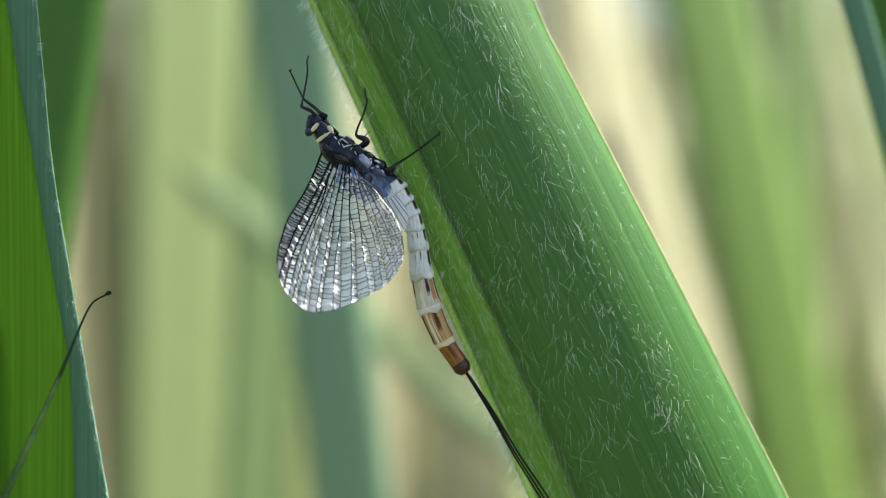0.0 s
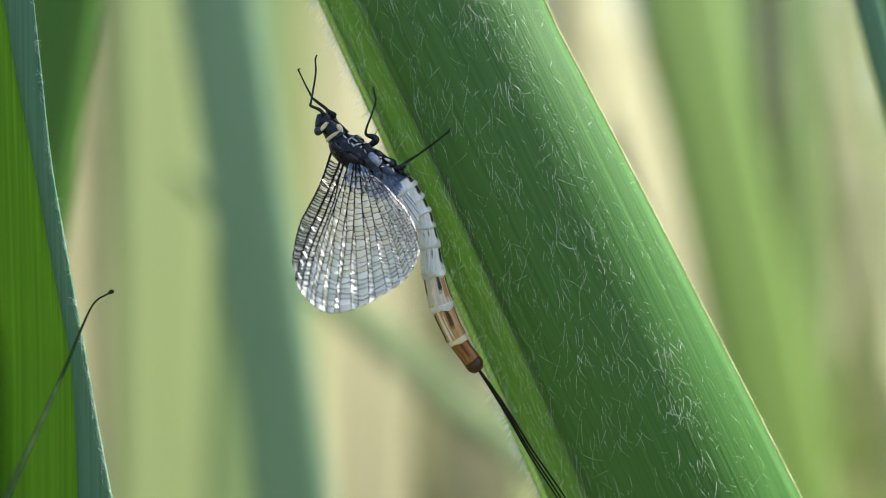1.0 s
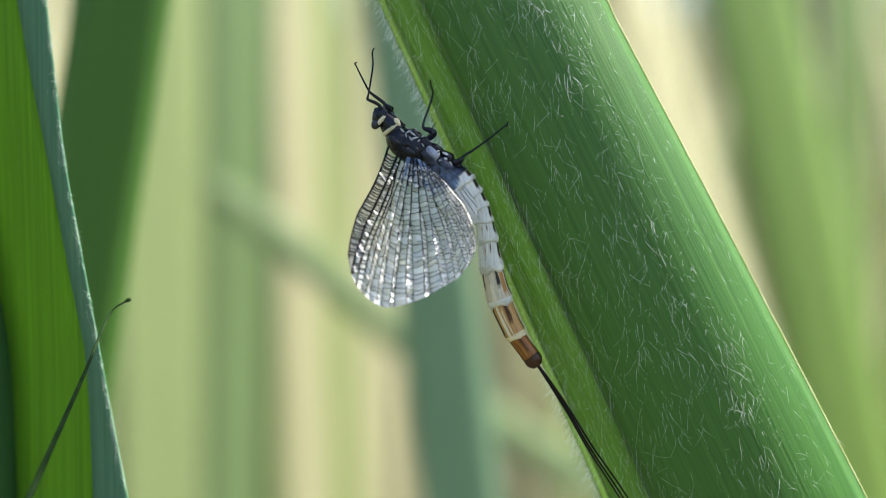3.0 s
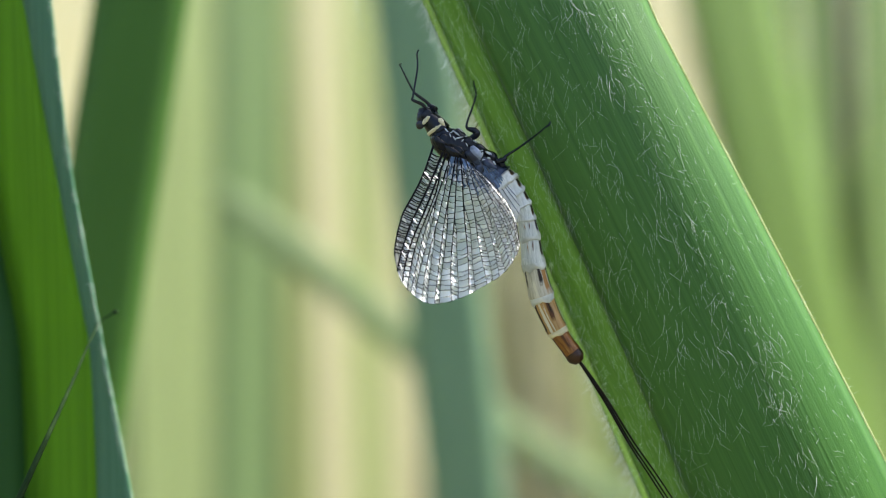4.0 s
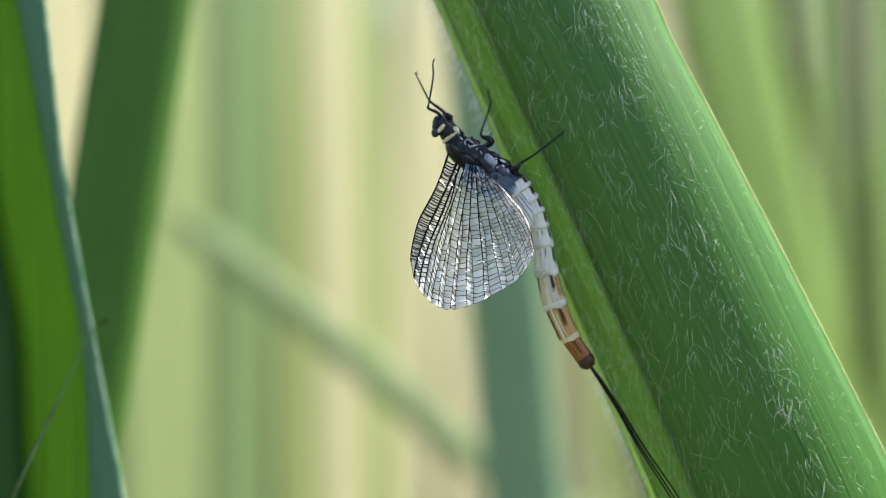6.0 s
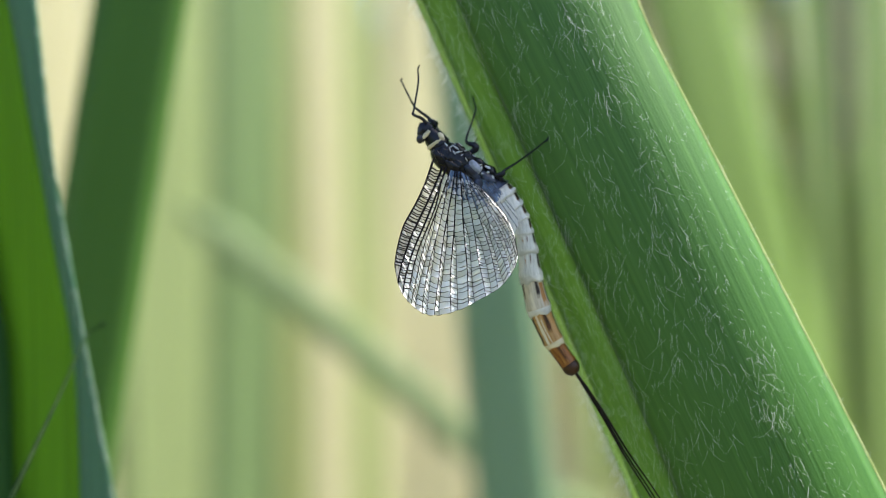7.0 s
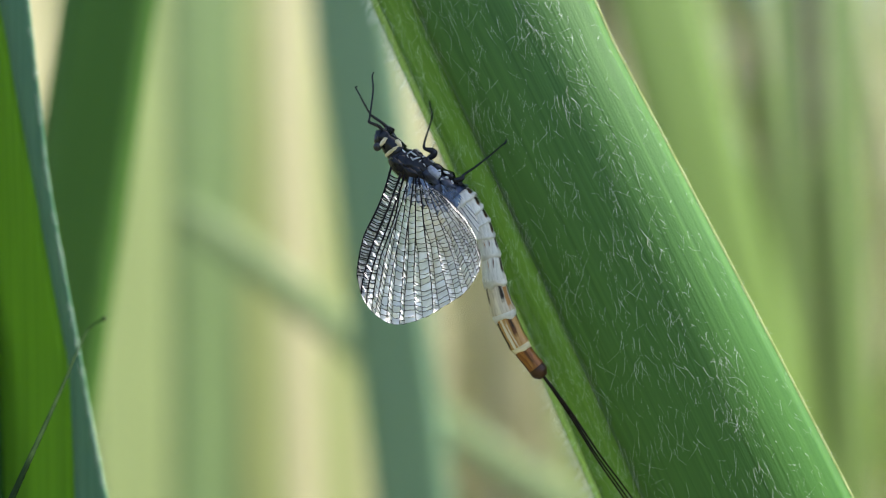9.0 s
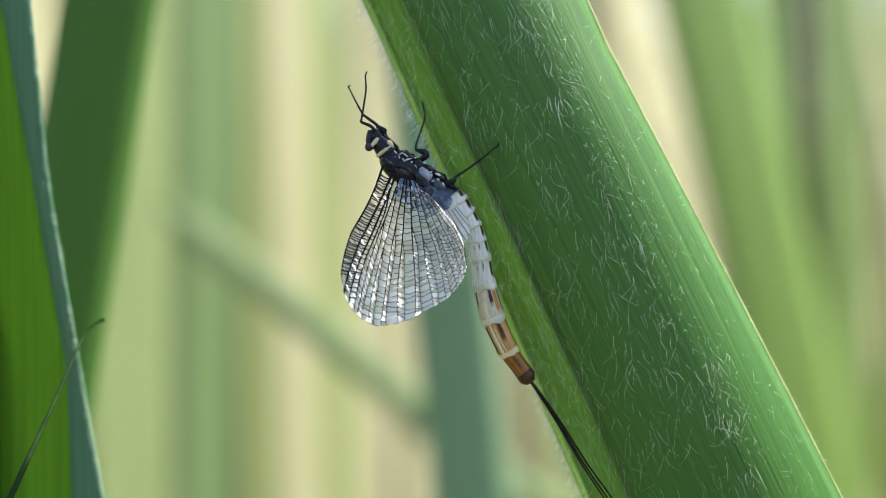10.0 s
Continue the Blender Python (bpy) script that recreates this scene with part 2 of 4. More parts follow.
def membrane_material():
    """A clear insect wing, silvery: see-through near the root, milkier towards the rim and the hind edge (uv: across, along)."""
    m, n, p, out = material("wing_membrane")
    geo = n.nodes.new("ShaderNodeNewGeometry")
    uv = n.nodes.new("ShaderNodeUVMap")
    sep = n.nodes.new("ShaderNodeSeparateXYZ")
    n.links.new(uv.outputs[0], sep.inputs[0])
    c = mixer(n, ramp(n, geo.outputs["Random Per Island"], 0.1, 0.9), (0.66, 0.66, 0.67, 1), (0.99, 0.99, 0.99, 1))
    # the strips behind the leading edge are smoky
    c = mixer(n, ramp(n, sep.outputs[0], 0.145, 0.10), c, (0.24, 0.23, 0.27, 1))
    n.links.new(c, p.inputs["Base Color"])
    p.inputs["Roughness"].default_value = 0.38
    p.inputs["Specular IOR Level"].default_value = 0.5
    t = n.nodes.new("ShaderNodeBsdfTranslucent")
    n.links.new(c, t.inputs[0])
    a = n.nodes.new("ShaderNodeMixShader")
    a.inputs[0].default_value = 0.7
    n.links.new(p.outputs[0], a.inputs[1])
    n.links.new(t.outputs[0], a.inputs[2])
    silver = n.nodes.new("ShaderNodeBsdfAnisotropic")
    silver.inputs["Color"].default_value, silver.inputs["Roughness"].default_value = (0.95, 0.95, 0.98, 1), 0.6
    shine = n.nodes.new("ShaderNodeMixShader")
    shine.inputs[0].default_value = 0.32
    n.links.new(a.outputs[0], shine.inputs[1])
    n.links.new(silver.outputs[0], shine.inputs[2])
    co = n.nodes.new("ShaderNodeTexCoord")
    patch = node(n, "ShaderNodeTexNoise", Scale=600.0, Detail=2.0)
    n.links.new(co.outputs["Object"], patch.inputs[0])

    def weigh(value, by, plus):
        k = n.nodes.new("ShaderNodeMath")
        k.operation = "MULTIPLY_ADD"
        n.links.new(value, k.inputs[0])
        k.inputs[1].default_value = by
        if isinstance(plus, float):
            k.inputs[2].default_value = plus
        else:
            n.links.new(plus, k.inputs[2])
        return k.outputs[0]

    milk = weigh(sep.outputs[1], 0.42, 0.27)
    milk = weigh(sep.outputs[0], 0.22, milk)
    milk = weigh(patch.outputs[0], 0.30, milk)
    milk = weigh(geo.outputs["Random Per Island"], 0.22, milk)
    clear = n.nodes.new("ShaderNodeBsdfTransparent")
    b = n.nodes.new("ShaderNodeMixShader")
    n.links.new(ramp(n, milk, 0.05, 1.05), b.inputs[0])
    n.links.new(clear.outputs[0], b.inputs[1])
    n.links.new(shine.outputs[0], b.inputs[2])
    n.links.new(b.outputs[0], out.inputs[0])
    return m


MEMBRANE = membrane_material()


def smoke_material():
    """The dusky, steel-blue skin at the wing's root."""
    m, n, p, out = material("wing_root_smoke")
    co = n.nodes.new("ShaderNodeTexCoord")
    no = node(n, "ShaderNodeTexNoise", Scale=1300.0, Detail=3.0)
    n.links.new(co.outputs["Object"], no.inputs[0])
    c = mixer(n, ramp(n, no.outputs[0], 0.35, 0.7), (0.006, 0.012, 0.032, 1), (0.17, 0.27, 0.46, 1))
    n.links.new(c, p.inputs["Base Color"])
    p.inputs["Roughness"].default_value = 0.25
    clear = n.nodes.new("ShaderNodeBsdfTransparent")
    mx = n.nodes.new("ShaderNodeMixShader")
    mx.inputs[0].default_value = 0.82
    n.links.new(clear.outputs[0], mx.inputs[1])
    n.links.new(p.outputs[0], mx.inputs[2])
    n.links.new(mx.outputs[0], out.inputs[0])
    return m


SMOKE = smoke_material()


def milky_material():
    m, n, p, out = material("wing_milky")
    p.inputs["Base Color"].default_value = (0.78, 0.81, 0.86, 1)
    p.inputs["Roughness"].default_value = 0.3
    co = n.nodes.new("ShaderNodeTexCoord")
    no = node(n, "ShaderNodeTexNoise", Scale=900.0, Detail=3.0)
    n.links.new(co.outputs["Object"], no.inputs[0])
    clear = n.nodes.new("ShaderNodeBsdfTransparent")
    mx = n.nodes.new("ShaderNodeMixShader")
    n.links.new(ramp(n, no.outputs[0], -0.1, 1.0), mx.inputs[0])
    n.links.new(clear.outputs[0], mx.inputs[1])
    n.links.new(p.outputs[0], mx.inputs[2])
    n.links.new(mx.outputs[0], out.inputs[0])
    return m


MILKY = milky_material()

# ---- building helpers ----
ORIGIN = {}


def thing(name, base, label, category, group="", kind=""):
    ob = new(name)
    ob.empty_display_size = 0.002
    ob.location = base
    ORIGIN[ob] = Vector(base)
    return tagged(ob, label, category, group, kind)


def mesh_of(bm, name, mat, origin, smooth=True):
    for v in bm.verts:
        v.co -= origin
    me = bpy.data.meshes.new(name)
    bm.to_mesh(me)
    bm.free()
    for f in me.polygons:
        f.use_smooth = smooth
    me.materials.append(mat)
    return me


def part(name, bm, mat, parent, label="", origin=None, kind="", smooth=True):
    """Links a bmesh, built in world places, as one mesh under a thing or a part."""
    origin = Vector(origin) if origin is not None else ORIGIN[parent].copy()
    ob = new(name, mesh_of(bm, name, mat, origin, smooth))
    ob.parent = parent
    ob.location = origin - ORIGIN[parent]
    ORIGIN[ob] = origin
    return tagged(ob, label, kind=kind)


def smooth_line(points, n):
    """Catmull-Rom through a few places; n steps in each span. Works on tuples of any length."""
    pts = [np.array(p, float) for p in points]
    pts = [2 * pts[0] - pts[1]] + pts + [2 * pts[-1] - pts[-2]]
    out = []
    for i in range(1, len(pts) - 2):
        a, b, c, d = pts[i - 1:i + 3]
        for k in range(n):
            t = k / n
            out.append(0.5 * (2 * b + (c - a) * t + (2 * a - 5 * b + 4 * c - d) * t * t + (3 * b - a - 3 * c + d) * t ** 3))
    out.append(pts[-2])
    return out


def ring(bm, centre, across, deep, n):
    return [bm.verts.new(centre + across * math.cos(2 * math.pi * k / n) + deep * math.sin(2 * math.pi * k / n)) for k in range(n)]


def tube(bm, line, n=8, flat=1.0, caps=True):
    """A round, tapering rod: line holds (x, z, y, radius) in millimetres round the mayfly; flat squeezes its depth."""
    places = [spot(*p[:3]) for p in line]
    rings = []
    for i, p in enumerate(line):
        t = (places[min(i + 1, len(line) - 1)] - places[max(i - 1, 0)]).normalized()
        side = t.cross(Vector((0, 1, 0)))
        side = side.normalized() if side.length > 0.05 else Vector((1, 0, 0))
        deep = side.cross(t).normalized()
        rings.append(ring(bm, places[i], side * p[3] * MM, deep * p[3] * MM * flat, n))
    for a, b in zip(rings, rings[1:]):
        for k in range(n):
            bm.faces.new((a[k], a[(k + 1) % n], b[(k + 1) % n], b[k]))
    if caps:
        bm.faces.new(rings[0][::-1])
        bm.faces.new(rings[-1])
    return bm


def ring_tube(line, n=28):
    """A tube whose uv tells degrees from the near side and the share of its length."""
    bm = tube(bmesh.new(), line, n, caps=False)
    uv = bm.loops.layers.uv.verify()
    bm.verts.index_update()
    for f in bm.faces:
        for lp in f.loops:
            i, k = divmod(lp.vert.index, n)
            deg = 360.0 * k / n
            lp[uv].uv = (deg, i / (len(line) - 1))
        us = [lp[uv].uv.x for lp in f.loops]
        for lp in f.loops:
            u = lp[uv].uv.x
            if max(us) - min(us) > 180 and u < 90:
                u += 360.0
            lp[uv].uv.x = u - 270.0
    return bm


def rod(points, n=8, steps=6, flat=1.0):
    return tube(bmesh.new(), smooth_line(points, steps), n, flat)


def blob(x, z, y, rx, rz, ry, turn=0.0, bm=None, uneven=0.28):
    """An egg shape, in millimetres, turned in the upright plane."""
    bm = bm or bmesh.new()
    m = Matrix.Translation(spot(x, z, y)) @ pose(0, 0, 0, 0, turn, 0) @ Matrix.Diagonal((rx * MM, ry * MM, rz * MM, 1))
    made = bmesh.ops.create_uvsphere(bm, u_segments=24, v_segments=14, radius=1.0)["verts"]
    seed = Vector((x * 3.1, z * 2.7, y * 5.3))
    for v in made:
        v.co = m @ (v.co * (1 + uneven * noise.noise(v.co * 1.7 + seed) + 0.5 * uneven * noise.noise(v.co * 4.1 + seed)))
    return bm


def sheet(bm, spine, widths, facing, profile, thick=0.0, closed=False, swell=None):
    """A long leaf: the profile (across -1..1, lift) is carried along the spine, scaled by the half width.
    thick gives it a back at that distance; closed joins a profile that already goes all the way round."""
    uv = bm.loops.layers.uv.verify()
    rows, dist = [], 0.0
    loop = list(profile)
    for i, p in enumerate(spine):
        t = (spine[min(i + 1, len(spine) - 1)] - spine[max(i - 1, 0)]).normalized()
        side = t.cross(facing).normalized()
        up = side.cross(t).normalized()
        if up.dot(facing) < 0:
            up = -up
        if i:
            dist += (p - spine[i - 1]).length
        w = widths[i]
        more = swell[i] if swell else 0.0
        front = [bm.verts.new(p + side * (u * w + more * max(0.0, u) ** 3) + up * (v * w)) for u, v in loop]
        rear = [bm.verts.new(p + side * (u * w) + up * (v * w - thick)) for u, v in reversed(loop)] if thick else []
        us = [u * w / MM for u, v in loop]
        rows.append((front + rear, us + us[::-1] if thick else us, dist / MM))
    n = len(rows[0][0])
    span = n if (closed or thick) else n - 1
    for (a, ua, da), (b, ub, db) in zip(rows, rows[1:]):
        for k in range(span):
            j = (k + 1) % n
            f = bm.faces.new((a[k], a[j], b[j], b[k]))
            for lp, co in zip(f.loops, ((ua[k], da), (ua[j], da), (ub[j], db), (ub[k], db))):
                lp[uv].uv = co
    if closed or thick:
        bm.faces.new(rows[0][0][::-1])
        bm.faces.new(rows[-1][0])
    bmesh.ops.recalc_face_normals(bm, faces=bm.faces)
    return bm


# ---- ground ----
gm = bmesh.new()
bmesh.ops.create_grid(gm, x_segments=60, y_segments=60, size=150.0)
for v in gm.verts:
    v.co.z = 0.4 * noise.noise(v.co * 0.05) if v.co.length > 12 else 0.0
ground = new("ground", mesh_of(gm, "ground", soil_material(), Vector()))
tagged(ground, "bare marsh ground with pale reed litter", "ground", kind="structure")

# ---- the hairy leaf that carries the mayfly ----
LEAN, BEND = 0.4775, 0.34


def main_axis(dz):
    """The leaf's middle line: dz metres over the mayfly."""
    return Vector((10.83 * MM - LEAN * dz - BEND * dz * dz, 0.0006, EYE_Z + dz))


def main_half(dz):
    return (6.42 - 37.0 * dz) * MM if dz > -0.05 else (8.27 + 6 * (dz + 0.05)) * MM


def main_swell(dz):
    """How far the outer edge stands out beyond an even taper, in metres."""
    f = min(1.0, max(0.0, (dz - 0.0095) / 0.005))
    return 0.00042 * f * f * (3 - 2 * f)


FRONT = [(-0.67, 0.06), (-0.60, 0.105), (-0.42, 0.175), (-0.18, 0.225), (0.10, 0.25), (0.30, 0.245), (0.50, 0.21), (0.69, 0.125), (0.86, 0.015), (0.96, -0.070)]
REAR = [(0.89, -0.065), (0.69, 0.080), (0.50, 0.165), (0.10, 0.21), (-0.18, 0.185), (-0.42, 0.135), (-0.64, 0.03)]
LIP = [(-1.03, -0.205), (-1.0, -0.182), (-0.965, -0.152)]
MARGIN = [(-0.965, -0.148), (-0.92, -0.112), (-0.84, -0.052), (-0.75, 0.008), (-0.665, 0.055)]
steps = [-0.549 + 0.449 * i / 22 for i in range(22)] + [-0.10 + 0.001 * i for i in range(201)]
spine = [main_axis(d) for d in steps]
halves = [main_half(d) for d in steps]
TOWARD = Vector((0, -1, 0))
leaf = thing("hairy_leaf", main_axis(-0.549), "broad leaning green leaf covered in fine white hairs", "leaf")
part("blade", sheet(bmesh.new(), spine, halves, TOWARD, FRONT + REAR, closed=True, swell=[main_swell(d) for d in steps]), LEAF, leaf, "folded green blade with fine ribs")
# same leaf as the blade; the lighter green paints its backlit glow
part("margin", sheet(bmesh.new(), spine, halves, TOWARD, MARGIN, thick=0.00018), LEAF_MARGIN, leaf, "yellow-green margin, sun glow put into its colour")
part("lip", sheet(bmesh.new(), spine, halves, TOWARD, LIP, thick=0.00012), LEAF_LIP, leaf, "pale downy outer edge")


def on_leaf(profile, a, dz):
    """Place, outward way, way across and way up on the leaf, a from 0 to 1 along the profile."""
    k = min(int(a * (len(profile) - 1)), len(profile) - 2)
    f = a * (len(profile) - 1) - k
    w = main_half(dz)
    (u0, v0), (u1, v1) = profile[k], profile[k + 1]
    up = (main_axis(dz + 1e-4) - main_axis(dz)).normalized()
    side = up.cross(TOWARD).normalized()
    across = (side * (u1 - u0) + TOWARD * (v1 - v0)).normalized()
    out = across.cross(up).normalized()
    if out.dot(TOWARD) < 0:
        out = -out
    u = u0 + (u1 - u0) * f
    return main_axis(dz) + side * (w * u + main_swell(dz) * max(0.0, u) ** 3) + TOWARD * w * (v0 + (v1 - v0) * f), out, across, up


def strand(verts, faces, start, way, bend, length, radius):
    """A tapering three-sided hair in four joints."""
    base = len(verts)
    p, d = start.copy(), way.normalized()
    for i in range(5):
        s = d.orthogonal().normalized()
        q = d.cross(s)
        r = radius * (1 - 0.2 * i)
        for k in range(3):
            verts.append(tuple(p + s * (r * math.cos(k * 2.094)) + q * (r * math.sin(k * 2.094))))
        p = p + d * (length / 4)
        d = (d + bend * 0.75).normalized()
    for i in range(4):
        for k in range(3):
            a, b = base + 3 * i + k, base + 3 * i + (k + 1) % 3
            faces.append((a, b, b + 3, a + 3))


def hair_part(name, parent, label, strands):
    verts, faces = [], []
    for s in strands:
        strand(verts, faces, *s)
    me = bpy.data.meshes.new(name)
    o = ORIGIN[parent]
    me.from_pydata([(x - o.x, y - o.y, z - o.z) for x, y, z in verts], [], faces)
    for f in me.polygons:
        f.use_smooth = True
    me.materials.append(HAIR)
    ob = new(name, me)
    ob.parent = parent
    return tagged(ob, label, kind="stuff")


def jitter(s):
    return Vector((rng.gauss(0, s), rng.gauss(0, s), rng.gauss(0, s)))


face_hairs = []


def face_hair(a, dz, turn, length, thick, lift):
    """One hair: turn is its angle from the way down the leaf, in degrees."""
    p, out, across, up = on_leaf(FRONT, a, dz)
    way = -up * math.cos(radians(turn)) + across * math.sin(radians(turn)) + out * lift
    face_hairs.append((p, way, across * rng.gauss(0, 0.20) - out * rng.uniform(0.0, 0.12), length * MM, thick * MM))


for i in range(2500):
    a, dz = rng.random(), rng.uniform(-0.028, 0.028)
    patch = noise.noise(Vector((a * 8, dz * 300, 3)))
    if patch < -0.16 or (a > 0.66 and rng.random() < 0.6):
        continue
    fine = a < 0.24 or rng.random() < 0.6
    turn = rng.gauss(-15, 15) if rng.random() < 0.86 else rng.uniform(-90, 60)
    length = rng.uniform(0.7, 1.7) if fine else rng.uniform(0.5, 1.35)
    if a > 0.6:
        length *= 0.5
        turn = rng.gauss(-5, 35)
    face_hair(a, dz, turn, length, rng.uniform(0.003, 0.0045) if fine else rng.uniform(0.005, 0.0078), rng.uniform(0.10, 0.40))
# small tufts where several hairs cross
for i in range(75):
    a0, dz0 = min(0.7, max(0.0, rng.gauss(0.40, 0.18))), rng.uniform(-0.026, 0.026)
    for k in range(rng.randint(2, 5)):
        a = min(1.0, max(0.0, a0 + rng.gauss(0, 0.025)))
        face_hair(a, dz0 + rng.gauss(0, 0.0003), rng.gauss(-14, 24), rng.uniform(0.6, 1.35), rng.uniform(0.005, 0.0085), rng.uniform(0.2, 0.5))
# short curled hairs along the lit ridge
for i in range(520):
    face_hair(min(0.9, max(0.40, rng.gauss(0.60, 0.09))), rng.uniform(-0.027, 0.027), rng.gauss(-10, 40), rng.uniform(0.20, 0.55), rng.uniform(0.004, 0.0072), rng.uniform(0.2, 0.6))
hair_part("hair", leaf, "fine white hairs lying along the blade", face_hairs)
fuzz = []
for i in range(2600):
    a, dz = rng.random() ** 8, rng.uniform(-0.03, 0.03)
    p, out, across, up = on_leaf(LIP + MARGIN[1:], a, dz)
    way = -up * rng.uniform(0.1, 1.0) - across * rng.uniform(0.2, 1.6) * (1 - a) + out * rng.uniform(0.1, 0.6) + jitter(0.2)
    fuzz.append((p, way, jitter(0.12), rng.uniform(0.3, 1.1) * MM, rng.uniform(0.006, 0.012) * MM))
for i in range(1300):
    a, dz = rng.random(), rng.uniform(-0.03, 0.03)
    p, out, across, up = on_leaf(MARGIN, a, dz)
    way = -up + across * rng.gauss(0, 0.2) + out * rng.uniform(0.05, 0.3)
    fuzz.append((p, way, jitter(0.12), rng.uniform(0.3, 1.1) * MM, rng.uniform(0.003, 0.006) * MM))
for i in range(150):
    p, out, across, up = on_leaf(FRONT, 1.0, rng.uniform(-0.028, 0.028))
    fuzz.append((p, across * rng.uniform(0.3, 1.0) - up * rng.uniform(-0.2, 0.9) + out * rng.uniform(0.0, 0.5), jitter(0.08), rng.uniform(0.15, 0.5) * MM, rng.uniform(0.004, 0.007) * MM))
hair_part("edge_hair", leaf, "soft pale fuzz along the thin edge", fuzz)
rim = [(v.x / MM, (v.z - EYE_Z) / MM, v.y / MM, 0.055) for v in (on_leaf(FRONT, 1.0, -0.06 + 0.002 * i)[0] for i in range(61))]
part("rim", tube(bmesh.new(), rim, 6), RIM, leaf, "thin yellowish leaf edge")

# ---- the mayfly ----
fly = thing("mayfly", spot(1.97, 4.10, -0.4), "mayfly with clear veined wing and banded abdomen clinging to leaf", "insect")

# head and thorax
part("head", blob(-2.23, 6.83, -0.4, 0.60, 0.50, 0.52, 40), BLACK, fly, "small black head with pale marks")
part("eye", blob(-2.60, 6.33, -0.75, 0.25, 0.27, 0.24, 10, uneven=0.04), EYE, fly, "round dark shiny eye")
part("eye", blob(-2.53, 6.77, -0.62, 0.26, 0.36, 0.24, 20, uneven=0.04), EYE, fly, "round dark shiny eye")
part("brow", blob(-1.90, 7.33, -0.2, 0.34, 0.22, 0.3, 35), BLACK, fly, "dark brow over the forelegs")
part("cheek", blob(-2.27, 6.57, -0.90, 0.30, 0.13, 0.10, -50), CREAM, fly, "cream patch behind the eye")
part("neck", rod([(-2.20, 6.83, -0.4, 0.46), (-1.83, 6.43, -0.4, 0.60), (-1.40, 5.90, -0.4, 0.68)], 14), BLACK, fly, "dark pronotum")
part("collar", rod([(-1.70, 6.23, -0.4, 0.62), (-1.63, 6.13, -0.4, 0.665), (-1.57, 6.03, -0.4, 0.63)], 20, 3), CREAM, fly, "narrow cream collar")
part("shoulder_patch", blob(-1.37, 6.47, -0.92, 0.25, 0.15, 0.12, 60), CREAM, fly, "cream patch on the shoulder")
part("thorax", rod([(-1.57, 5.93, -0.4, 0.62), (-1.20, 5.50, -0.4, 0.84), (-0.60, 5.07, -0.4, 0.92), (0.27, 4.60, -0.3, 0.86), (1.27, 4.10, -0.2, 0.66), (2.07, 3.43, -0.2, 0.42)], 20, 5), BLACK, fly, "glossy black thorax with pale lines")
for x, z, y, rx, rz, ry, turn in ((-1.07, 5.30, -0.95, 0.62, 0.44, 0.42, 40), (-0.40, 4.70, -1.0, 0.55, 0.42, 0.40, 35), (-0.40, 5.70, -0.8, 0.50, 0.34, 0.42, 35), (0.20, 5.27, -0.85, 0.46, 0.32, 0.40, 30), (0.80, 4.93, -0.8, 0.40, 0.28, 0.36, 40), (1.47, 4.50, -0.7, 0.42, 0.30, 0.36, 30), (1.93, 3.97, -0.55, 0.44, 0.28, 0.34, 50)):
    part("thorax_plate", blob(x, z, y, rx, rz, ry, turn), BLACK, fly, "rounded black plate of the thorax")
# pale marks, some of them highlights of the black thorax set in silver colour
for x, z, y, rx, rz, turn in ((-1.00, 5.87, -1.02, 0.30, 0.05, 50), (-0.73, 5.90, -1.1, 0.20, 0.045, -30), (-0.53, 5.80, -1.20, 0.26, 0.05, 35), (-0.40, 5.53, -1.24, 0.24, 0.05, -15), (-0.63, 5.50, -1.25, 0.16, 0.04, 60), (0.93, 4.57, -1.12, 0.06, 0.18, 20), (1.03, 4.27, -1.08, 0.12, 0.08, 10), (1.33, 4.67, -1.0, 0.20, 0.07, 25), (0.53, 5.33, -1.15, 0.12, 0.05, 30), (0.03, 5.63, -1.1, 0.10, 0.04, -20)):
    part("pale_line_and_glint", blob(x, z, y, rx, rz, 0.05, turn), SILVER, fly, "white line and painted highlight on the thorax")
part("side_plate", blob(0.37, 4.43, -1.12, 0.60, 0.30, 0.22, 45), BLUE_BLACK, fly, "steel-blue side plate")
part("side_plate", blob(0.57, 4.70, -1.22, 0.46, 0.24, 0.12, 50), STEEL, fly, "silvery grey side plate")
part("wing_socket", blob(-1.47, 5.23, -1.30, 0.50, 0.24, 0.16, 55), BLACK, fly, "black socket of the forewing")
part("wing_socket", blob(-0.73, 4.73, -1.42, 0.52, 0.22, 0.14, 35), BLACK, fly, "black socket of the forewing")
# more small silver marks that paint glints on the dull black plates
for x, z, rx, rz, turn in ((-0.27, 5.97, 0.16, 0.035, 45), (-0.17, 5.37, 0.10, 0.03, -40), (0.07, 5.13, 0.13, 0.03, 60), (-0.87, 5.67, 0.12, 0.03, 70), (0.90, 4.80, 0.10, 0.04, -10), (1.63, 4.10, 0.14, 0.05, 60), (1.33, 4.37, 0.10, 0.06, 20)):
    part("pale_line_and_glint", blob(x, z, -1.3, rx, rz, 0.05, turn), SILVER, fly, "white line and painted highlight on the thorax")
part("side_plate", blob(0.73, 3.67, -1.16, 0.28, 0.40, 0.12, 20), BLUE_BLACK, fly, "dark blue oval plate")
for x, z, y, r in ((2.07, 4.03, -0.85, 0.17), (2.30, 3.80, -0.75, 0.13), (1.83, 4.20, -0.9, 0.15), (2.47, 3.60, -0.7, 0.10)):
    part("knob", blob(x, z, y, r * 1.3, r, r, 40), BLACK, fly, "small black knob at the leg root")
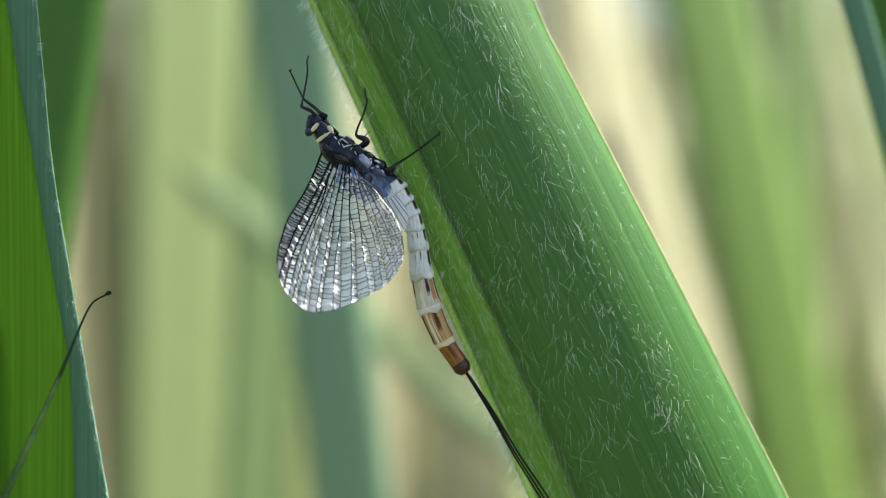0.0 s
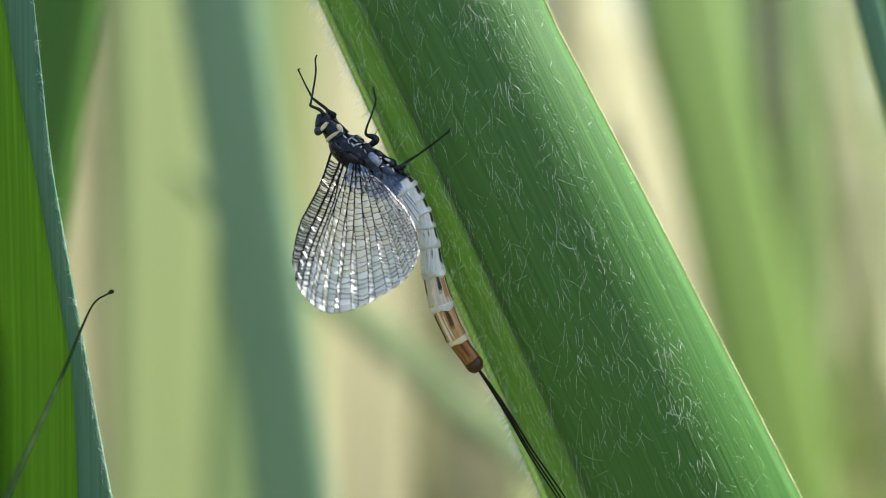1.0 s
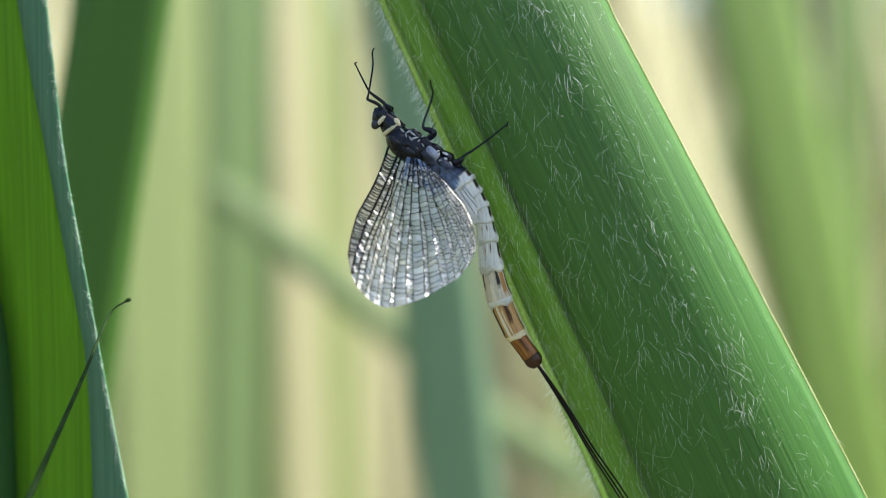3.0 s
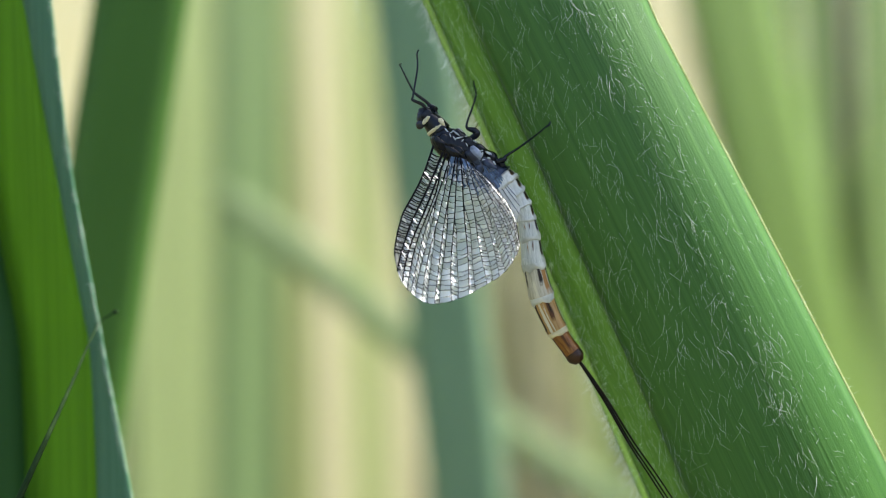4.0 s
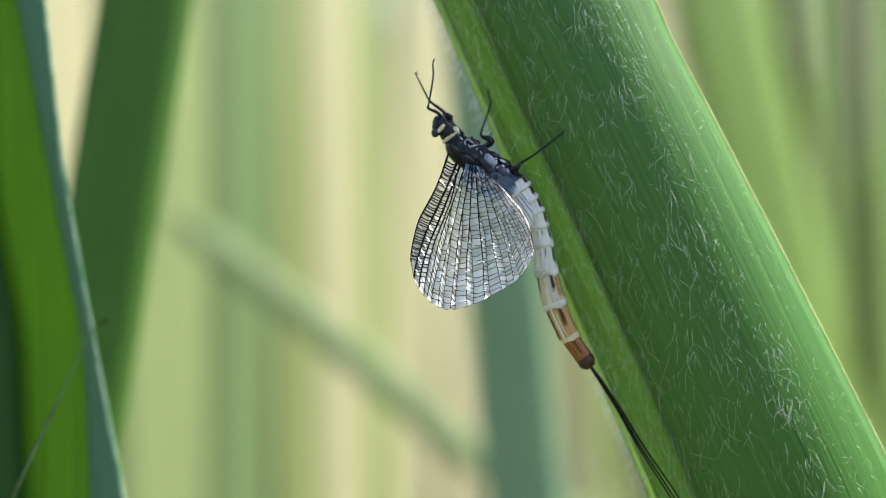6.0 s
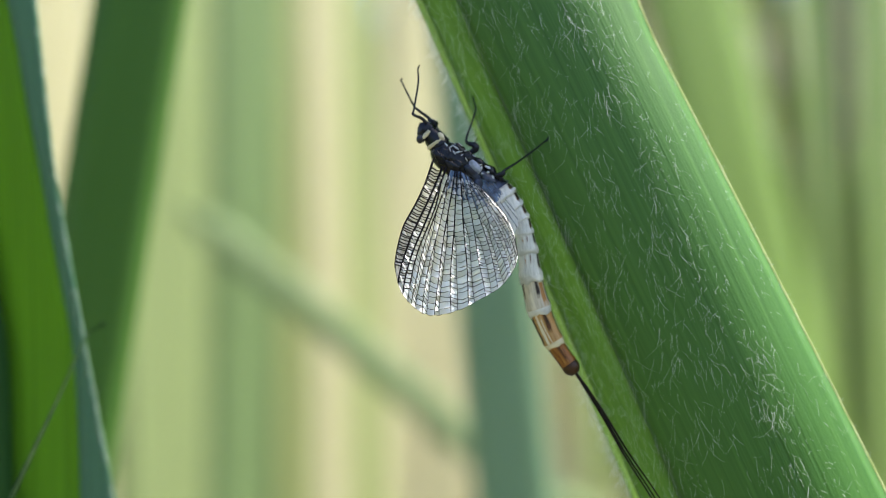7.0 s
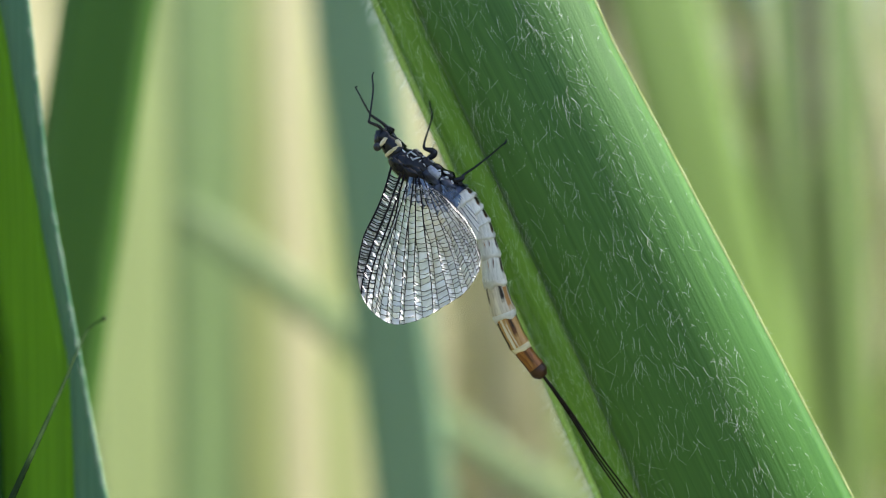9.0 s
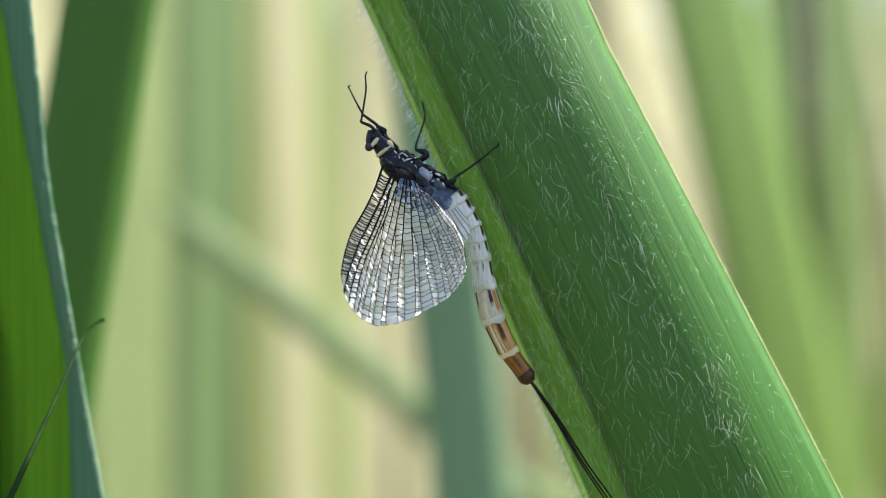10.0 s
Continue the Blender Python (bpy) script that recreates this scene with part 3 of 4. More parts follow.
part("side_plate", blob(1.33, 4.03, -0.95, 0.50, 0.28, 0.24, 40), BLUE_BLACK, fly, "steel-blue side plate")

# legs
def leg(name, points, label, steps=6):
    return part(name, rod([(x, z, y, r * 0.78) for x, z, y, r in points], 7, steps), BLACK, fly, label)


leg("foreleg", [(-1.93, 6.70, -0.6, 0.11), (-2.40, 7.43, -0.8, 0.13), (-3.00, 7.73, -0.9, 0.11), (-3.00, 7.93, -0.9, 0.08), (-2.87, 8.70, -0.8, 0.075), (-2.73, 9.70, -0.7, 0.07), (-2.77, 10.37, -0.6, 0.06), (-2.67, 10.67, -0.55, 0.05)], "long black foreleg reaching ahead")
leg("foreleg", [(-1.30, 6.53, -0.3, 0.11), (-2.07, 7.53, -0.2, 0.13), (-2.77, 8.10, -0.1, 0.11), (-3.00, 8.33, -0.1, 0.08), (-3.37, 9.03, 0.0, 0.07), (-3.73, 9.77, 0.1, 0.055), (-3.80, 9.90, 0.1, 0.06), (-3.67, 9.97, 0.1, 0.04)], "long black foreleg reaching ahead")
leg("middle_leg", [(0.03, 5.37, -0.4, 0.16), (0.63, 5.77, -0.5, 0.27), (0.53, 6.00, -0.5, 0.24), (0.10, 6.17, -0.4, 0.12), (0.13, 6.60, -0.2, 0.085), (0.40, 7.37, 0.2, 0.075), (0.63, 8.20, 0.5, 0.07), (0.53, 8.70, 0.6, 0.06), (0.50, 9.03, 0.75, 0.07)], "black middle leg gripping the leaf edge")
leg("middle_leg", [(0.43, 5.97, 0.3, 0.05), (0.60, 6.30, 0.5, 0.035), (0.77, 6.57, 0.8, 0.03)], "far leg half hidden behind the body")
leg("hind_leg", [(1.03, 4.10, -0.6, 0.16), (1.60, 4.17, -0.8, 0.20), (2.20, 4.30, -1.0, 0.19), (2.30, 4.50, -1.0, 0.11), (3.03, 4.97, -0.9, 0.085), (4.03, 5.70, -0.9, 0.07), (4.60, 6.17, -0.75, 0.06), (4.77, 6.27, -0.7, 0.085), (4.87, 6.50, -0.65, 0.05)], "black hind leg stretched onto the blade")
leg("hind_leg", [(1.70, 3.87, -0.2, 0.2), (2.20, 3.60, -0.1, 0.2), (2.60, 3.20, 0.3, 0.1), (2.93, 2.97, 0.7, 0.07)], "far hind leg tucked under the body")

# abdomen: ten rings
BODY = smooth_line([(1.47, 3.83, 0.70), (2.07, 3.10, 0.92), (2.77, 2.23, 0.78), (3.27, 1.50, 0.62), (3.50, 0.83, 0.56), (3.70, -0.17, 0.60), (3.90, -1.63, 0.66), (4.37, -3.53, 0.69), (5.23, -5.47, 0.58), (6.27, -6.97, 0.46)], 10)


def body_at(f):
    i = min(int(f), len(BODY) - 2)
    return BODY[i] + (BODY[i + 1] - BODY[i]) * (f - i)


def seam(f, wide):
    """A swollen, wavy pale band round the body at f, wide to each side."""
    line = []
    for k in range(7):
        x, z, r = body_at(f - wide + 2 * wide * k / 6 + 0.3)
        line.append((x, z, -0.3, r * (0.97 + 0.10 * math.sin(math.pi * k / 6) ** 0.7)))
    bm = tube(bmesh.new(), line, 32)
    ax = Vector((line[-1][0] - line[0][0], 0, line[-1][1] - line[0][1])).normalized()
    for v in bm.verts:
        q = v.co / MM
        v.co += ax * (0.16 * wide * noise.noise(q * 2.2) + 0.05 * noise.noise(q * 6)) * MM
    return bm


RINGS = [(0, 7, BLUE_BLACK, "dark ring next to the thorax"), (7, 12.5, RING_WHITE, "whitish first ring"), (12.5, 20, RING_WHITE, ""), (20, 29, RING_WHITE, ""), (29, 39.5, RING_WHITE, ""), (39.5, 49.5, RING_SPOT, ""), (49.5, 60, RING_SPOT, "translucent white ring"), (60, 70, RING_TAN, "tan ring with brown streaks"), (70, 80, RING_AMBER, "amber ring with cream stripes"), (80, 88.5, RING_BROWN, "amber-brown ring")]
for a, b, mat, label in RINGS:
    line = []
    for k in range(11):
        x, z, r = body_at(a + (b - a) * k / 10)
        line.append((x, z, -0.3, r * (0.94 + 0.10 * (k / 10) ** 2 + (0.05 if k >= 9 else 0)) * (0.95 if k == 0 else 1)))
    part("abdomen_ring", ring_tube(line), mat, fly, label)
    if 8 < b < 85:
        part("ring_seam", seam(b, 1.9 if 62 > b > 58 else (1.5 if b > 40 else 0.9)), WHITE if b < 75 else CREAM, fly, "pale uneven seam between two rings")
part("tail_base", rod([(6.10, -6.73, -0.3, 0.50), (6.33, -7.07, -0.3, 0.52), (6.53, -7.33, -0.3, 0.30)], 16, 4), BROWN, fly, "dark last ring")
for off, y in ((-0.075, -0.45), (0.0, -0.3), (0.095, -0.5)):
    pts = [(6.40, -7.13, -0.3, 0.085), (7.20, -8.30, y, 0.075), (8.20, -9.87, y, 0.066), (9.47, -12.03, y - 0.2, 0.055), (10.93, -14.23, y - 0.4, 0.047), (12.87, -17.30, y - 0.5, 0.04), (14.70, -20.63, y - 0.5, 0.03)]
    pts = [(x + off * min(i, 4) * 0.52, z + off * min(i, 4) * 0.22, d, r) for i, (x, z, d, r) in enumerate(pts)]
    part("tail", rod(pts, 6, 8), TAIL, fly, "long thin dark tail thread")

# wing: a corrugated fan of clear cells between dark veins
HINGE = spot(-0.47, 4.70, -1.3)
MARGIN_LINE = smooth_line([(-3.97, -1.23), (-3.70, -2.37), (-3.10, -3.23), (-2.27, -3.83), (-1.43, -3.90), (-0.20, -3.57), (0.93, -2.97), (2.07, -2.27), (2.80, -1.37), (3.10, -0.53), (2.97, 0.27)], 10)
ROOT_LINE = smooth_line([(-1.83, 5.07), (-1.33, 4.70), (-0.80, 4.57), (-0.47, 4.47), (0.00, 4.27), (0.60, 3.77)], 10)


def pick(line, f):
    g = f * (len(line) - 1)
    i = min(int(g), len(line) - 2)
    return line[i] + (line[i + 1] - line[i]) * (g - i)


def wing_at(a, r, lift=0.0):
    """a from the leading edge to the hind edge, r from root to margin."""
    p0, p1 = pick(ROOT_LINE, a ** 0.62), pick(MARGIN_LINE, a)
    d = p1 - p0
    side = np.array([d[1], -d[0]]) / np.linalg.norm(d)
    bow = 0.34 * (1 - a) ** 2 - 0.4 * a ** 3
    q = p0 + d * r + side * bow * math.sin(math.pi * r) ** 0.75 * (0.55 + 0.85 * r)
    q = q - side * 0.22 * (1 - a) ** 5 * math.sin(math.pi * min(1.0, r / 0.62))
    y = -1.4 - 1.9 * r + 0.5 * a * r + lift
    near_by = (71.8 + y) / (70.45 - 0.35 * math.sin(2.2 * r) + 0.5 * a * r)
    return (q[0] * near_by, q[1] * near_by, y)


# lengthwise veins: place across the wing, share of the length where it begins, thickness; pale ladders lie between grooves
VEINS = [(0.0, 0.0, 0.078), (0.078, 0.0, 0.062), (0.138, 0.0, 0.056), (0.178, 0.12, 0.042), (0.210, 0.0, 0.034), (0.245, 0.30, 0.024), (0.285, 0.10, 0.030), (0.315, 0.45, 0.020), (0.375, 0.0, 0.036), (0.405, 0.30, 0.026), (0.455, 0.0, 0.036), (0.485, 0.38, 0.022), (0.545, 0.0, 0.038), (0.575, 0.34, 0.022), (0.625, 0.08, 0.030), (0.655, 0.42, 0.018), (0.695, 0.0, 0.026), (0.725, 0.36, 0.016), (0.76, 0.10, 0.022), (0.79, 0.40, 0.014), (0.82, 0.0, 0.020), (0.85, 0.36, 0.014), (0.88, 0.10, 0.018), (0.91, 0.40, 0.013), (0.94, 0.10, 0.018), (0.97, 0.40, 0.013), (1.0, 0.0, 0.016)]
wing = part("forewing", tube(bmesh.new(), [(*wing_at(0, r / 30), 0.07 - 0.0012 * r) for r in range(31)], 6), VEIN, fly, "clear silvery forewing with a net of dark veins", origin=HINGE)


def fold(i):
    return 0.0 if i < 2 else (0.10 if i % 2 else -0.10)


def vein_place(i, r):
    """Where vein i runs across the wing at r: the short ones spring from their neighbour."""
    a, start, _ = VEINS[i]
    wave = 0.004 * math.sin(9 * r + 1.7 * i) if 0 < i < len(VEINS) - 1 else 0.0
    if start > 0:
        lean = min(1.0, max(0.0, (r - start) / 0.16))
        a = VEINS[i - 1][0] * (1 - lean) + a * lean
    return a + wave


def square_to(i, r):
    """How far out a rung that starts at r on vein i, square to it, meets the next vein."""
    p = wing_at(vein_place(i, r), r)
    return min((k / 200 for k in range(201)), key=lambda q: math.hypot(*(u - v for u, v in zip(wing_at(vein_place(i + 1, q), q)[:2], p[:2]))))


for i, (a, start, thick) in enumerate(VEINS[1:], 1):
    line = [(*wing_at(vein_place(i, r), r, fold(i) * min(1, 3 * r) - 0.05), thick * (1.30 - 0.6 * r) * (1.0 if i < 3 else 0.95)) for r in (start + (1 - start) * k / 24 for k in range(25))]
    part("vein", tube(bmesh.new(), line, 5), VEIN if thick > 0.024 else VEIN_FINE, wing, "dark lengthwise vein" if thick > 0.024 else "fine grey lengthwise vein")
line = [(*wing_at(k / 60, 1.0 + 0.006 * math.sin(k * 1.9)), 0.017) for k in range(61)]
part("vein", tube(bmesh.new(), line, 5), VEIN_FINE, wing, "thin dark rim of the wing")
cross = bmesh.new()
root = bmesh.new()
for i in range(4, 20):
    for k in range(4):
        quad = []
        for a, r in ((i, k), (i + 1, k), (i + 1, k + 1), (i, k + 1)):
            reach = 0.13 + 0.03 * (a % 3) + 0.17 * math.exp(-((a / 20 - 0.85) / 0.28) ** 2)
            quad.append(root.verts.new(spot(*wing_at(a / 20, r / 4 * reach, -0.03 + 0.04 * (a % 2)))))
        root.faces.new(quad)
part("wing_root", root, SMOKE, wing, "dusky steel-blue skin at the wing root")
wr = random.Random(3)
for i in range(len(VEINS) - 1):
    ladder = i % 2 == 1 or i < 3
    begin = 0.05
    count = 42 if i < 2 else (26 if ladder else 30)
    count = round(count * (1 - begin))
    edges = [begin] + [begin + (1 - begin) * (k + wr.uniform(-0.3, 0.3)) / count for k in range(1, count)] + [1.0]
    cells = bmesh.new()
    uv = cells.loops.layers.uv.verify()
    slope = 0.0 if i < 3 else (wr.uniform(-0.006, 0.006) if ladder else 0.016)
    for k, (r0, r1) in enumerate(zip(edges, edges[1:])):
        a0, b0 = vein_place(i, r0), vein_place(i + 1, r0)
        if b0 - a0 < 0.006:
            continue
        if k and (i < 18 or wr.random() < 0.8):
            s = slope + wr.uniform(-0.006, 0.006)
            rr = min(1.0, r0 + s) if i > 2 else square_to(i, r0)
            s = s if i > 2 else 0.0
            bow = wr.uniform(-0.004, 0.008)
            thick = 0.034 if i < 3 else wr.uniform(0.016, 0.023)
            tube(cross, [(*wing_at(a0, max(0.0, r0 - s), fold(i) - 0.06), thick), (*wing_at((a0 + b0) / 2, (r0 - s + rr) / 2 + bow, -0.11), thick * 0.8), (*wing_at(vein_place(i + 1, rr), rr, fold(i + 1) - 0.06), thick)], 4)
        dome = (0.08 if ladder else 0.04) * wr.uniform(0.4, 1.4)
        tip = wr.uniform(-0.24, 0.10)
        cant = wr.uniform(-0.08, 0.08)
        grid = []
        for m in range(5):
            for q in range(5):
                r = r0 + (r1 - r0) * q / 4
                f = m / 4
                a = vein_place(i, r) * (1 - f) + vein_place(i + 1, r) * f
                lift = fold(i) * (1 - f) + fold(i + 1) * f - dome * math.sin(math.pi * f) * (0.2 + 0.8 * math.sin(math.pi * q / 4)) + tip * (q / 4 - 0.5) + cant * (f - 0.5)
                grid.append((cells.verts.new(spot(*wing_at(a, r, lift))), (a, r)))
        for m in range(4):
            for q in range(4):
                four = [grid[5 * m + q], grid[5 * m + q + 1], grid[5 * m + q + 6], grid[5 * m + q + 5]]
                f = cells.faces.new([v for v, _ in four])
                for lp, (_, co) in zip(f.loops, four):
                    lp[uv].uv = co
    part("membrane", cells, MEMBRANE, wing, "strip of clear silvery membrane between two veins", kind="stuff")
part("cross_vein", cross, VEIN, wing, "net of fine dark cross veins", kind="stuff")

# small hind wing behind, milky over the abdomen
HROOT, HTIP = smooth_line([(0.47, 4.10), (1.03, 3.97), (1.67, 3.77)], 8), smooth_line([(1.27, 1.50), (2.20, 0.70), (2.87, 0.83), (3.07, 1.63), (2.67, 2.63)], 8)


def hind_at(a, r):
    p0, p1 = pick(HROOT, a), pick(HTIP, a)
    q = p0 + (p1 - p0) * r
    return (q[0], q[1], -1.12 + 0.03 * math.sin(16 * math.pi * a) - 0.1 * r)


def fan(strips, steps, reach, mat, name, parent, label, lift=0.0, origin=None):
    """One smooth sheet of the hind wing, out to a share of its length."""
    bm = bmesh.new()
    grid = [[bm.verts.new(spot(*[c + (lift if j == 2 else 0) for j, c in enumerate(hind_at(i / strips, k / steps * reach))])) for k in range(steps + 1)] for i in range(strips + 1)]
    for i in range(strips):
        for k in range(steps):
            bm.faces.new((grid[i][k], grid[i + 1][k], grid[i + 1][k + 1], grid[i][k + 1]))
    return part(name, bm, mat, parent, label, origin=origin)


hindwing = fan(32, 10, 1.0, MILKY, "hindwing", fly, "small milky hind wing", origin=HINGE)
fan(32, 6, 0.42, SMOKE, "wing_root", hindwing, "dusky blue root of the hind wing", -0.03)
for i in range(1, 8):
    line = []
    for r in range(9):
        q = hind_at(i / 8, r / 8)
        line.append((q[0], q[1], q[2] - 0.03, 0.016))
    part("vein", tube(bmesh.new(), line, 4), BLUE_BLACK, hindwing, "fine dark vein")


# ---- other leaves ----
FLAT = [(-1.0, -0.10), (-0.6, -0.02), (-0.2, 0.05), (0.0, 0.0), (0.2, 0.05), (0.6, -0.02), (1.0, -0.10)]


LIT = [(-1.0, 0.50), (-0.5, 0.26), (0.0, 0.0), (0.5, -0.28), (1.0, -0.58)]
AWAY = [(-1.0, -0.12), (-0.5, -0.035), (0.0, 0.0), (0.5, 0.025), (1.0, 0.04)]


def depth_scale(y):
    return (71.8 + y) / 71.8


def tall_leaf(name, x, y, lean, half, mat, label, profile=FLAT, top=0.16, turn=0.0, bend=0.0, thick=0.25, group="", category="leaf"):
    """A leaf that rises from the ground and passes x (mm, as it lies level with the mayfly) at y mm behind it.
    lean: metres to the left for a metre of rise; half: half its width in mm."""
    k = depth_scale(y)
    x0 = x * k * MM
    dzs = [-EYE_Z + 0.001 + (EYE_Z - 0.06 * k) * i / 14 for i in range(14)] + [(-0.06 + (0.06 + top) * i / 40) * k for i in range(41)]
    b = bend if lean * bend >= 0 else -bend
    line = [Vector((x0 - lean * d - (b * d * d if d < 0 else 0), y * MM, EYE_Z + d)) for d in dzs]
    widths = [half * MM * (0.55 + 0.45 * min(1, (d + EYE_Z) / 0.3)) for d in dzs]
    facing = Vector((math.sin(radians(turn)), -math.cos(radians(turn)), 0))
    ob = thing(name, line[0], label, category, group)
    part("blade", sheet(bmesh.new(), line, widths, facing, profile, thick=thick * MM), mat, ob)
    rib = [(p.x / MM, (p.z - EYE_Z) / MM, p.y / MM + (0.1 + thick), 0.07 * half) for p in line]
    part("midrib", tube(bmesh.new(), rib, 6), mat, ob)
    return ob


# pale-edged leaf beside the mayfly's leaf: greens paint its sunlit face, shaded blue-green flank, shaded outer side
near = thing("folded_leaf", Vector((-0.0251, 0.004, 0.001)), "upright green leaf, sunlit face, blue-green flank and downy edge", "leaf")


RIGHT = smooth_line([(-26.59, 21.96), (-25.84, 15.11), (-25.25, 9.97), (-24.64, 4.83), (-23.78, 0.03), (-22.75, -5.45), (-21.73, -10.93), (-20.77, -15.73), (-19.50, -22.58)], 6)[::-1]
FOLD = smooth_line([(-29.04, 21.79), (-27.34, 14.99), (-26.38, 9.89), (-25.36, 4.79), (-24.52, 0.37), (-23.74, -3.60), (-23.10, -7.00), (-22.68, -14.59), (-22.51, -22.41)], 6)[::-1]
RIGHT_X, RIGHT_Z = [p[0] for p in RIGHT], [p[1] for p in RIGHT]
FOLD_X, FOLD_Z = [p[0] for p in FOLD], [p[1] for p in FOLD]


def near_lines(dz):
    """Right edge, fold and left edge of the near leaf, in metres across."""
    s = dz / MM
    return (float(np.interp(s, RIGHT_Z, RIGHT_X)) + 0.33) * MM, float(np.interp(s, FOLD_Z, FOLD_X)) * MM


steps_n = [-0.549 + 0.519 * i / 16 for i in range(16)] + [-0.03 + 0.0015 * i for i in range(44)]
for name, mat, label in (("blade", LEAF_NEAR, "bright green face with ribs, sunlight put into its colour"), ("flank", LEAF_FLANK, "blue-green flank, shade put into its colour"), ("outer_flank", LEAF_SHADE, "dark green outer side, shade put into its colour")):
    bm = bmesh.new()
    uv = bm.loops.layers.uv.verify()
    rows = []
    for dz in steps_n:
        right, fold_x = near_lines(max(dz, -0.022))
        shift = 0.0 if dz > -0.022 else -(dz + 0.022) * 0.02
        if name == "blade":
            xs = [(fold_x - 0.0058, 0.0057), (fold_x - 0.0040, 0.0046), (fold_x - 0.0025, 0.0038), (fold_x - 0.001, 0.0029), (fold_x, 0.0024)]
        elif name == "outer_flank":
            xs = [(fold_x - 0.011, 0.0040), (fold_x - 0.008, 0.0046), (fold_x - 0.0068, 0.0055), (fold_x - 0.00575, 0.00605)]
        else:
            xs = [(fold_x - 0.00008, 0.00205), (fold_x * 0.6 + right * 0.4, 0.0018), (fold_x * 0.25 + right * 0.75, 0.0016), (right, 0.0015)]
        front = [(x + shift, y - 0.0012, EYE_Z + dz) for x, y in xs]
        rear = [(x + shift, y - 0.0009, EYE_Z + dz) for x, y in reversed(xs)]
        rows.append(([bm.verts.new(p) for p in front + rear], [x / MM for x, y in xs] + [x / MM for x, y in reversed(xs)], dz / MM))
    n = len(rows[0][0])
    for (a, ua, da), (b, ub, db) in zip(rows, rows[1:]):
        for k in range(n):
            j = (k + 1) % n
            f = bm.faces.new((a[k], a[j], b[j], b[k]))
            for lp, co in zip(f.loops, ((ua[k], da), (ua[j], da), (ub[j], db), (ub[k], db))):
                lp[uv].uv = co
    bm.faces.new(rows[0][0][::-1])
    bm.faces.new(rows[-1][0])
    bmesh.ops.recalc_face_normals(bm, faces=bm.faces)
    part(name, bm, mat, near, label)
down = []
for i in range(1500):
    dz = rng.uniform(-0.022, 0.022)
    if noise.noise(Vector((0.0, 2.0, dz * 700))) < -0.1:
        continue
    right, fold_x = near_lines(dz)
    p = Vector((right - abs(rng.gauss(0, 0.00012)), 0.00035 - rng.random() * 0.0001, EYE_Z + dz))
    down.append((p, Vector((rng.uniform(0.1, 1.0), rng.gauss(-0.2, 0.4), rng.uniform(-1.0, 0.1))), jitter(0.1), rng.uniform(0.12, 0.45) * MM, rng.uniform(0.003, 0.006) * MM))
hair_part("edge_hair", near, "short white down along the edge", down)

# thin stalk lying before the folded leaf
stalk = thing("thin_stalk", Vector((-0.0251, 0.001, 0.001)), "thin dark stalk with a small knobbed tip", "stalk")
line = [(-27.30, -16.47, -6.5, 0.20), (-25.97, -13.63, -5.5, 0.175), (-24.63, -10.80, -4.2, 0.14), (-23.30, -7.97, -2.6, 0.10), (-22.40, -5.90, -1.2, 0.07), (-21.63, -4.47, 0.0, 0.055), (-20.80, -3.90, 0.0, 0.055)]
part("stem", tube(bmesh.new(), [(-0.0251 / MM, -549.0, 1.0, 0.2)] + [(p[0] * depth_scale(p[2]), p[1] * depth_scale(p[2]), p[2], p[3]) for p in smooth_line(line, 8)], 7), STALK, stalk)
part("tip", blob(-20.67, -3.83, 0.0, 0.16, 0.12, 0.12, -20), STALK, stalk, "small dark knob")

dark = tall_leaf("dark_leaf", -21.63, 36, -0.157, 4.15, LEAF_DARK, "broad dark green leaf in shade", profile=AWAY, turn=8, bend=0.1)
stem = tall_leaf("swaying_reed", 1.30, 100, 0.10, 5.6, REED_GREY, "blue-green reed leaf swaying in the wind", profile=AWAY, bend=0.05)
bright = tall_leaf("bright_leaf", 16.53, 230, 0.25, 13.8, LEAF_BRIGHT, "bright green reed leaf lit by the sun", profile=LIT, bend=0.1)
# arching leaf that crosses behind
arch = thing("arching_leaf", Vector((0.22, 0.186, 0.001)), "narrow green leaf arching sideways behind the mayfly", "leaf")
k = depth_scale(186)
pts = [(0.22, 0.001), (0.225, 0.22), (0.19, 0.38), (3.87, -13.63), (-1.47, -9.43), (-9.47, -2.80), (-13.60, 0.40), (-16.60, 2.50)]
pts = [p if i < 3 else (p[0] * k * MM, EYE_Z + p[1] * k * MM) for i, p in enumerate(pts)]
line = [Vector((p[0], 0.186, p[1])) for p in smooth_line(pts, 8)]
part("blade", sheet(bmesh.new(), line, [0.0036 * min(1.0, 0.15 + 0.12 * (len(line) - 1 - i)) for i in range(len(line))], Vector((0, -0.90, 0.44)), FLAT, thick=0.0003), LEAF_DULL, arch)
rib_line = [(p.x / MM, (p.z - EYE_Z) / MM, p.y / MM - 0.15, 0.25) for p in line]
part("midrib", tube(bmesh.new(), rib_line, 6), LEAF_DULL, arch)

tall_leaf("leaning_leaf", 33.00, 15, 0.28, 0.95, LEAF_BLUE, "pale green leaf leaning over", turn=-10, bend=0.2)
tall_leaf("leaning_leaf", 36.80, 22, 0.26, 4.0, LEAF_DARK, "dark green leaf leaning over", turn=-10, bend=0.2)

